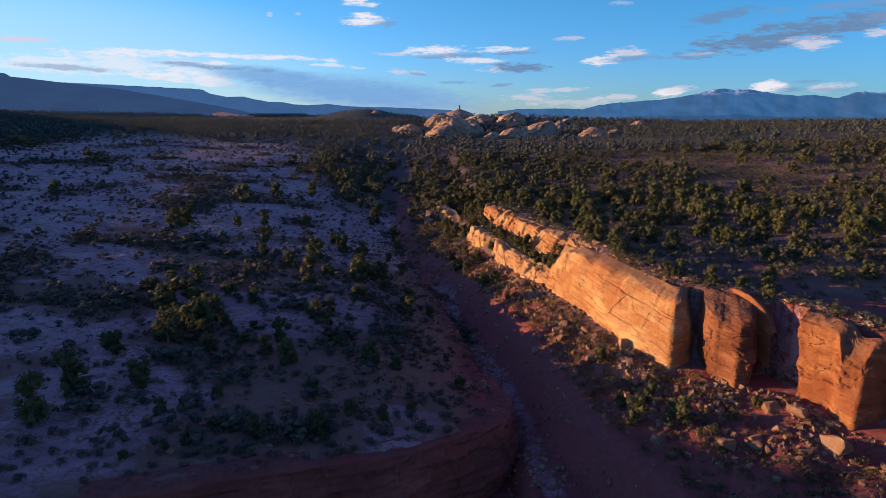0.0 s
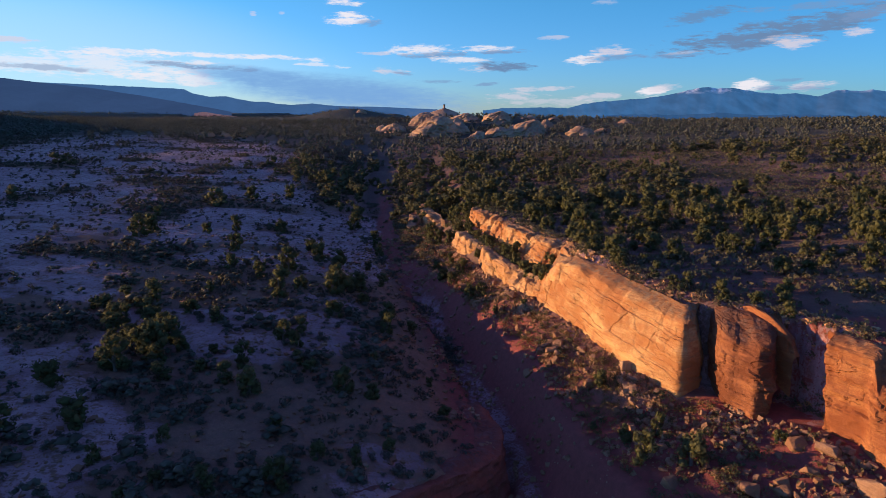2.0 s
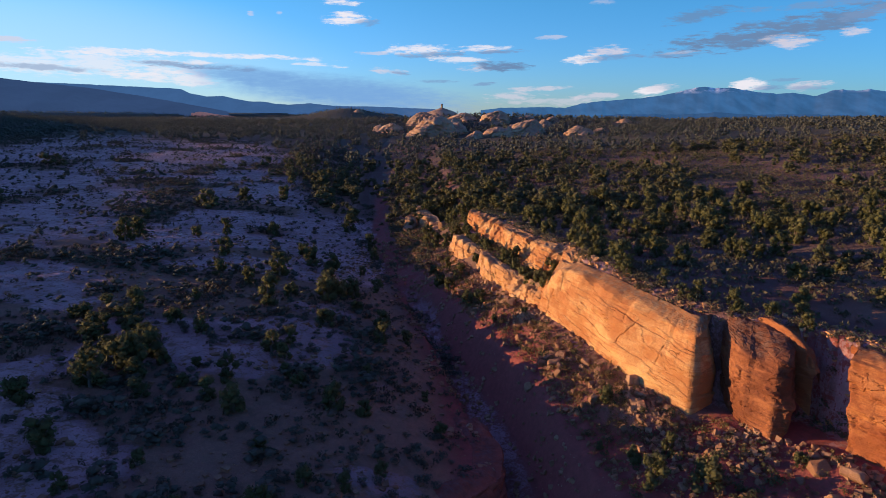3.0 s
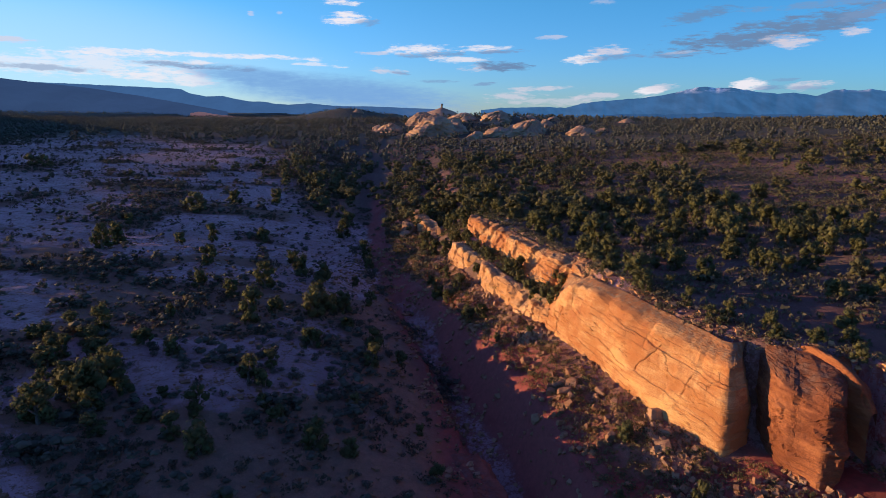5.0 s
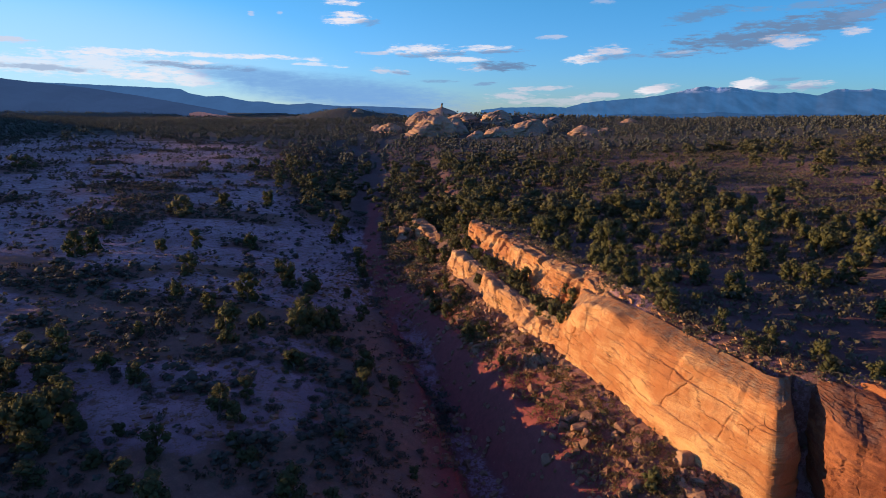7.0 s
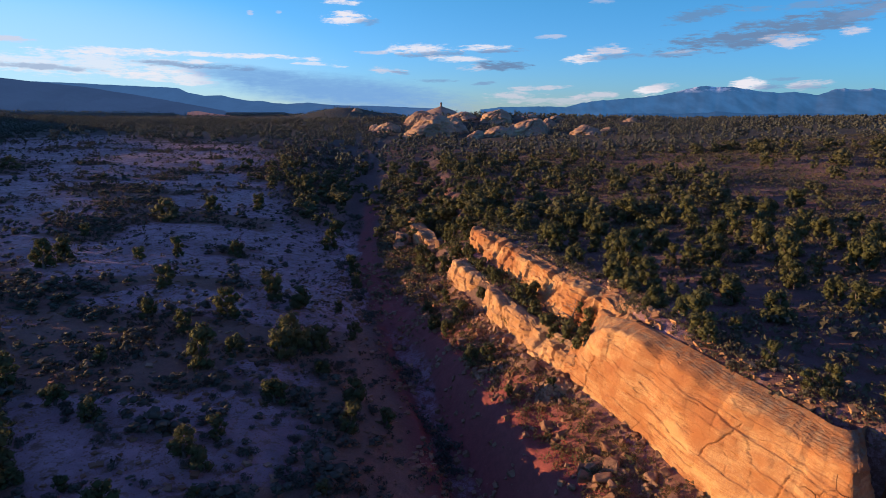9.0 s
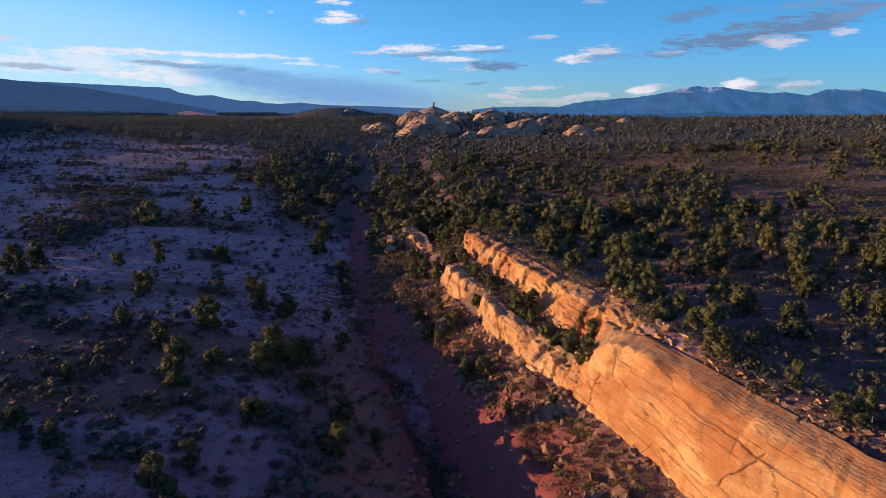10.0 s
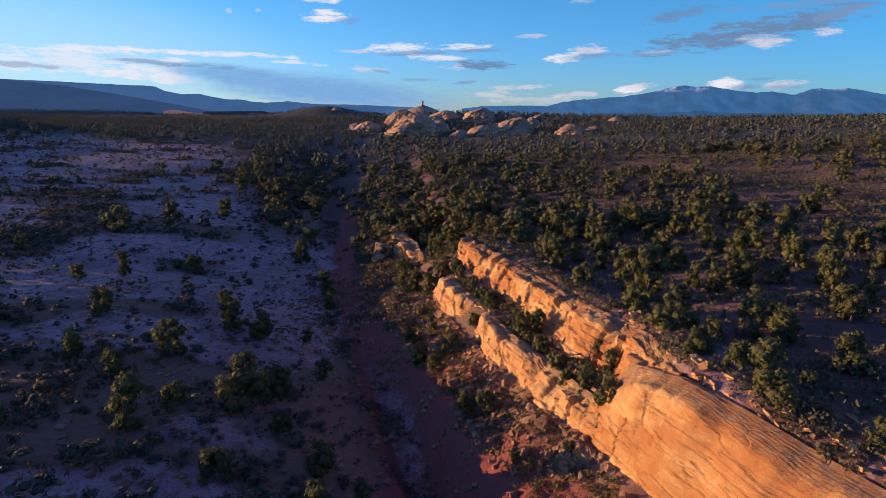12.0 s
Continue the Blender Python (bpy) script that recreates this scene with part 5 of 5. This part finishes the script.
for x, y, r in ((23.6, 49.0, 1.0), (26.0, 48.6, 0.85), (28.4, 49.6, 0.75), (31.6, 47.0, 1.5), (30.4, 51.0, 1.1), (29.0, 52.6, 0.9), (19.9, 66.9, 1.2), (12.6, 73.5, 0.8), (13.6, 72.4, 0.9), (13.2, 74.6, 0.7), (14.4, 73.4, 0.7), (11.2, 87.6, 0.8), (10.6, 88.6, 0.7), (21.0, 54.0, 0.6), (18.8, 51.2, 0.8)):
    boulder(x, y, r, "large angular sandstone block fallen from the cliff")
for x, y, r in ((-2.4, 152, 2.3), (-3.4, 149.4, 1.5), (-1.2, 158, 1.7), (-2.0, 163, 1.8), (-3.0, 166, 1.3), (3.0, 146.5, 1.2), (4.0, 143, 1.3)):
    boulder(x, y, r, "sunlit pale sandstone block beside the wash", 1.0)
for px, py, wide, count in ((13.2, 73.4, 1.7, 16), (11.6, 79.5, 1.4, 9), (19.6, 66.6, 1.3, 8), (10.4, 88.4, 1.3, 8), (16.2, 69.0, 1.6, 9), (8.6, 97.5, 1.4, 7)):
    for i in range(count):                # heaps of fallen blocks
        boulder(px + rng.normal() * wide * 0.6, py + rng.normal() * wide, 0.22 + 0.55 * rng.uniform() ** 1.5, "tumbled sandstone block in a heap below the wall", 0.85)
placed = 0
while placed < 40:
    y = rng.uniform(43, 58)
    x = FOOT_X(y) - rng.uniform(1.0, 14.0)
    if x < BANK_X(y) + 1.5:
        continue
    boulder(x, y, 0.18 + 0.42 * rng.uniform() ** 2, "pale sandstone block among the rubble below the cliff")
    placed += 1
placed = 0
while placed < 165:
    y = rng.uniform(40, 125)
    a, b = BANK_X(y), FOOT_X(y)
    x = a + (b - a) * rng.uniform(0.1, 0.95)
    if vnoise(x / 4 + 3, y / 4) < 0.5:
        continue
    boulder(x, y, 0.22 + 0.55 * rng.uniform() ** 3)
    placed += 1


BLOCK = np.array(list(itertools.product((-1, 1), repeat=3)), float) * 0.72
BLOCK_F = np.array([(0, 1, 3), (0, 3, 2), (4, 6, 7), (4, 7, 5), (0, 4, 5), (0, 5, 1), (2, 3, 7), (2, 7, 6), (0, 2, 6), (0, 6, 4), (1, 5, 7), (1, 7, 3)])


def rubble(name, label, count, seed):
    rg = np.random.default_rng(seed)
    V, F, n, got = [], [], 0, 0
    while got < count:
        y = rg.uniform(36, 150)
        a, b = float(BANK_X(y)), float(FOOT_X(y)) + 0.3
        if got % 5 == 0:
            a, b = float(RIM_X(y)) - 1.0, float(BANK_X(y))
        x = a + (b - a) * rg.uniform(0.0, 1.0) ** (0.6 if got % 5 else 1.0)
        if rg.uniform() > 0.15 + smooth(0.35, 0.6, vnoise(x / 4 + 3, y / 4)):
            continue
        s = 0.06 + 0.30 * rg.uniform() ** 3
        v = BLOCK * s * rg.uniform(0.55, 1.25, (8, 3))
        r = np.array(Euler(rg.uniform(0, 6, 3)).to_matrix())
        V.append(v @ r.T + (x, y, float(ground_at(x, y)) + s * 0.3))
        F.append(BLOCK_F + n)
        n += 8
        got += 1
    return tagged(new(name, mesh_of(name, np.concatenate(V), np.concatenate(F), BOULDER)), label, "stones", kind="stuff")


def rim_stones(name, label, count, seed):
    """Broken slabs strewn along the cliff rim and the shelf."""
    rg = np.random.default_rng(seed)
    V, F, n = [], [], 0
    for i in range(count):
        y = rg.uniform(46, 140)
        x = float(BACK_X(y)) + 0.9 + rg.normal() * 1.7 if i % 3 else float(SHELF_X(y)) + rg.uniform(-0.2, 1.5)
        if i % 3 == 0 and not 86 < y < 138:
            continue
        s = 0.06 + 0.32 * rg.uniform() ** 4
        v = BLOCK * s * rg.uniform(0.55, 1.35, (8, 3)) * (0.8, 1.3, 0.4)
        r = np.array(Euler(rg.uniform(-0.4, 0.4, 3)).to_matrix())
        V.append(v @ r.T + (x, y, float(ground_at(x, y)) + s * 0.25))
        F.append(BLOCK_F + n)
        n += 8
    return tagged(new(name, mesh_of(name, np.concatenate(V), np.concatenate(F), PALE_ROCK)), label, "stones", kind="stuff")


def bench_stones(name, label, count, seed):
    """Loose flat pieces broken from the slickrock."""
    rg = np.random.default_rng(seed)
    V, F, n, got = [], [], 0, 0
    while got < count:
        y = rg.uniform(44, 130)
        x = float(RIM_X(y)) - 42 * rg.uniform() ** 1.4
        if y < BENCH_Y(x) + 1.5 or rg.uniform() > 0.15 + smooth(0.45, 0.6, float(fbm(x / 5, y / 5 + 9))):
            continue
        s = 0.07 + 0.33 * rg.uniform() ** 4
        v = BLOCK * s * rg.uniform(0.55, 1.3, (8, 3)) * (1, 1, 0.5)
        r = np.array(Euler((rg.uniform(-0.3, 0.3), rg.uniform(-0.3, 0.3), rg.uniform(0, 6))).to_matrix())
        V.append(v @ r.T + (x, y, float(ground_at(x, y)) + s * 0.2))
        F.append(BLOCK_F + n)
        n += 8
        got += 1
    return tagged(new(name, mesh_of(name, np.concatenate(V), np.concatenate(F), BOULDER)), label, "stones", kind="stuff")


bench_stones("bench_stones", "loose pieces of pale rock lying on the slickrock bench", 3500, 31)
rim_stones("rim_stones", "broken sandstone slabs along the cliff rim", 3600, 21)
rubble("rubble", "loose sandstone rubble on the talus slope", 7500, 8)


def dead_tree(x, y):
    """A bare juniper snag with twisting limbs."""
    rg = np.random.default_rng(77)
    pieces, tips = [], [(np.array((0, 0, -0.3)), np.array((0.25, -0.1, 1.0)), 0.13)]
    for level in range(4):
        nxt = []
        for a, way, r in tips:
            e = a + way * (0.95 - 0.13 * level)
            pieces.append(limb(a, e, r, r * 0.62, 6))
            for q in range(2 if level == 0 else 3):
                d = way / np.linalg.norm(way) + rg.normal(size=3) * 0.62
                d[2] = abs(d[2]) * 0.7
                nxt.append((e, d / np.linalg.norm(d), r * 0.58))
        tips = nxt
    v, f = joined(pieces)
    ob = new("dead_tree", mesh_of("dead_tree", v, f, DEADWOOD, True))
    ob.matrix_basis = pose(x, y, float(ground_at(x, y)), 0, 0, 40)
    return tagged(ob, "bare grey juniper snag at the cliff's rim", "dead tree")


dead_tree(15.4, 92.3)


# ---------------------------------------------------------------- slickrock domes in the distance
def dome(az, dist, wide, top, turn, seed, stretch=0.9):
    """A whaleback of slickrock: heading and distance, whole width, height of its crown above the datum."""
    x, y = math.sin(radians(az)) * dist, math.cos(radians(az)) * dist
    z = float(ground_at(x, y)) - 3.0
    a, b = np.linspace(0, 2 * math.pi, 97)[None], np.linspace(0, 1, 40)[:, None]
    r = np.sqrt(np.clip(1 - b ** 1.7, 0, 1)) + 0.0 * a
    X, Y, Z = np.cos(a) * r, np.sin(a) * r, b + 0.0 * a
    bulge = 1 + (fbm(X * 1.5 + seed, Y * 1.5, Z * 1.2, octaves=4) - 0.5) * 0.9
    cleft = np.abs(fbm(X * 2.1 + 9 + seed, Y * 2.1 + Z, octaves=3) * 2 - 1)
    bulge = bulge - 0.20 * np.exp(-((cleft / 0.12) ** 2))
    step = Z * 7 + X * 2.2 + 0.9 * fbm(X * 2, Y * 2 + seed)
    bulge = bulge + (smooth(0, 0.7, step - np.floor(step)) - 0.5) * 0.07
    lift = 0.75 + 0.5 * fbm(X * 1.9 + seed, Y * 1.9, octaves=4)
    P = np.stack([X * bulge + 0.22 * Z, Y * bulge * stretch, Z * lift], -1).reshape(-1, 3)
    P[:, :2] *= 0.55 * wide / np.abs(P[:, 0]).max()
    P[:, 2] *= (top - z) / P[:, 2].max()
    ob = new("sandstone_dome", mesh_of("sandstone_dome", P, grid_faces(40, 97), DOME, True))
    ob.matrix_basis = pose(x, y, z, 0, 0, turn)
    return tagged(ob, "rounded sunlit slickrock dome among dark junipers", "rock dome", "slickrock domes")


for i, (az, dist, wide, top, turn) in enumerate(DOMES):
    dome(az, dist, wide, top, turn, i * 3.7)


def spire():
    """The small rock tower on the crest behind the domes."""
    az, dist = radians(1.38), 640
    P, n = [], 10
    for k, (h, r) in enumerate(((14, 34.0), (24, 21.0), (28, 12.0), (30.6, 5.0), (31.6, 2.0), (32.2, 0.9), (34.2, 0.8), (34.8, 1.2), (35.4, 0.9), (35.6, 0.1))):
        a = np.arange(n) / n * 2 * math.pi
        P.append(np.stack([np.cos(a) * r * (0.85 + 0.3 * vnoise(a * 2, k + 0 * a)), np.sin(a) * r, h + 0 * a], 1))
    P = np.concatenate(P) + (math.sin(az) * dist, math.cos(az) * dist, 0)
    F = [(k * n + i, k * n + (i + 1) % n, (k + 1) * n + (i + 1) % n, (k + 1) * n + i) for k in range(9) for i in range(n)]
    return tagged(new("rock_spire", mesh_of("rock_spire", P, F, DOME, True)), "small balanced rock tower on the domes' crest", "rock spire")


spire()


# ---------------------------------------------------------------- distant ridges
# far rock whose emission is painted in for haze and sunlight
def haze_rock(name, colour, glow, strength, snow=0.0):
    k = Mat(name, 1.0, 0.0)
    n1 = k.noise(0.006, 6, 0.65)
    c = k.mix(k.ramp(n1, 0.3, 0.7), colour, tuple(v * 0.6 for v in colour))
    # brighter and dimmer glow imitates lit and shaded spurs
    spur_shading = k.ramp(k.noise(0.013, 6, 0.6, (1.0, 0.3, 0.8, 0, 0.6, 0)), 0.38, 0.62)
    k.l.new(k.mix(spur_shading, tuple(v * (0.94 - 0.10 * (snow > 0)) for v in glow), tuple(v * (1.06 + 0.08 * (snow > 0)) for v in glow)), k.b.inputs["Emission Color"])
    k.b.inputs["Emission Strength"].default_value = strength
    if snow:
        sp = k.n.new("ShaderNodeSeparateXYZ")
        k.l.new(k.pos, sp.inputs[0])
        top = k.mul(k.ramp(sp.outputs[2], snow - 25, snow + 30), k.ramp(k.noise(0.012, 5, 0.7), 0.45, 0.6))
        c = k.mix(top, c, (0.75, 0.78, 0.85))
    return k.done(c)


def ridge(name, dist, crest, material, label, foot=-20.0, deep=500.0, rough=1.0):
    """A far ridge whose skyline stands at the given headings and heights above the level (degrees)."""
    az = np.arange(crest[0][0], crest[-1][0], 0.08)
    el = np.interp(az, [c[0] for c in crest], [c[1] for c in crest])
    bite = dist * np.radians((fbm(az * 2.2 + dist, az * 0, octaves=5) - 0.5) * 0.10 * rough)
    v = np.linspace(0, 1, 16)[:, None]
    A = np.radians(az)[None] + 0 * v
    top = 30 + dist * np.tan(np.radians(el))[None]
    D = dist - deep * (1 - v) + (fbm(az[None] * 0.4 + 0 * v, v * 2 + 0 * A) - 0.5) * deep * 0.2 * (1 - v)
    Z = foot + (top - foot) * v ** 1.3 + (fbm(az[None] * 0.8 + 0 * v, v * 3 + 0 * A, octaves=3) - 0.5) * 30 * v * (1 - v) * 4
    Z = Z + bite[None] * v ** 5
    P = np.stack([np.sin(A) * D, np.cos(A) * D, Z], -1)
    rear = P[-1:] + np.stack([np.sin(A[:1]) * deep, np.cos(A[:1]) * deep, 0 * A[:1] - 60], -1)
    P = np.concatenate([P, rear])
    ob = new(name, mesh_of(name, P.reshape(-1, 3), grid_faces(17, len(az)), material, True))
    return tagged(ob, label, "mountains", kind="structure")


# the blue of these ridges is haze, put in as a glow
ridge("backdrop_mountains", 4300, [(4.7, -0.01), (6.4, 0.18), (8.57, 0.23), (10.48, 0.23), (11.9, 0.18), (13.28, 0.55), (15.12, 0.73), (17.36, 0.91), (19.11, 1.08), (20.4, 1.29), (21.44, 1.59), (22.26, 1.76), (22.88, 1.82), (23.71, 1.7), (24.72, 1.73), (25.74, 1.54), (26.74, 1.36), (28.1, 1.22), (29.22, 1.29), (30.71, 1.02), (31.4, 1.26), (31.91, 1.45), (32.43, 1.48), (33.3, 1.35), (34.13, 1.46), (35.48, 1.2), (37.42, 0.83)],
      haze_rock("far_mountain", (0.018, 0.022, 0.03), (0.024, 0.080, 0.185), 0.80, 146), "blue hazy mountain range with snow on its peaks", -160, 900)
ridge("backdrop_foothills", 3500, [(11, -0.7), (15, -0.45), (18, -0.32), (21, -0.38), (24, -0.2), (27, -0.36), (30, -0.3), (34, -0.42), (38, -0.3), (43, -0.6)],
      haze_rock("far_foothill", (0.02, 0.025, 0.03), (0.016, 0.052, 0.125), 0.85), "wooded foothills below the snowy range, dark blue with painted haze", -150, 500, 1.5)
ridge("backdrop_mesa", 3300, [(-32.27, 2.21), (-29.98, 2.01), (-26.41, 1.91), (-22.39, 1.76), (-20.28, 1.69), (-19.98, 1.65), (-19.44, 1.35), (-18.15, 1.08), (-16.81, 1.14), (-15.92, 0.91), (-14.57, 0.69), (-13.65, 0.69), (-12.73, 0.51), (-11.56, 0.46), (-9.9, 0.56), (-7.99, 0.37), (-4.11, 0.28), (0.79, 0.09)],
      haze_rock("far_mesa", (0.04, 0.05, 0.06), (0.028, 0.070, 0.160), 0.8), "long mesa on the skyline, blue with painted haze", 0, 500, 0.5)
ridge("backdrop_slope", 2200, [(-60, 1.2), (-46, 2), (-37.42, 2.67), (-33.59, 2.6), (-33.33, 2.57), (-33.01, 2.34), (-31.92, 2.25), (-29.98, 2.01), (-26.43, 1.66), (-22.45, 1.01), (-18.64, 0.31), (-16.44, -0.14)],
      haze_rock("near_mesa", (0.05, 0.06, 0.065), (0.017, 0.034, 0.078), 0.9), "dark mesa slope, its blue haze a faint glow", 0, 700, 0.4)
# pinkish emission stands in for the sun on this cliff's face
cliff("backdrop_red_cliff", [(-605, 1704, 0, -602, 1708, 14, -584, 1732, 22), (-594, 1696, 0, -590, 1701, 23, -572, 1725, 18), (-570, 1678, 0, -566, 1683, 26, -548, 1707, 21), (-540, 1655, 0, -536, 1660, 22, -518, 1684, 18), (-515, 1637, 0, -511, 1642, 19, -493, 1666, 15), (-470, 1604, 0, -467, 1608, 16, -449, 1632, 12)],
      haze_rock("far_red_cliff", (0.42, 0.17, 0.12), (0.080, 0.048, 0.058), 0.9), "small red cliff far off below the mesa, its sunlight a glow", 2.0, 24, 6, 3.0, jag=2)
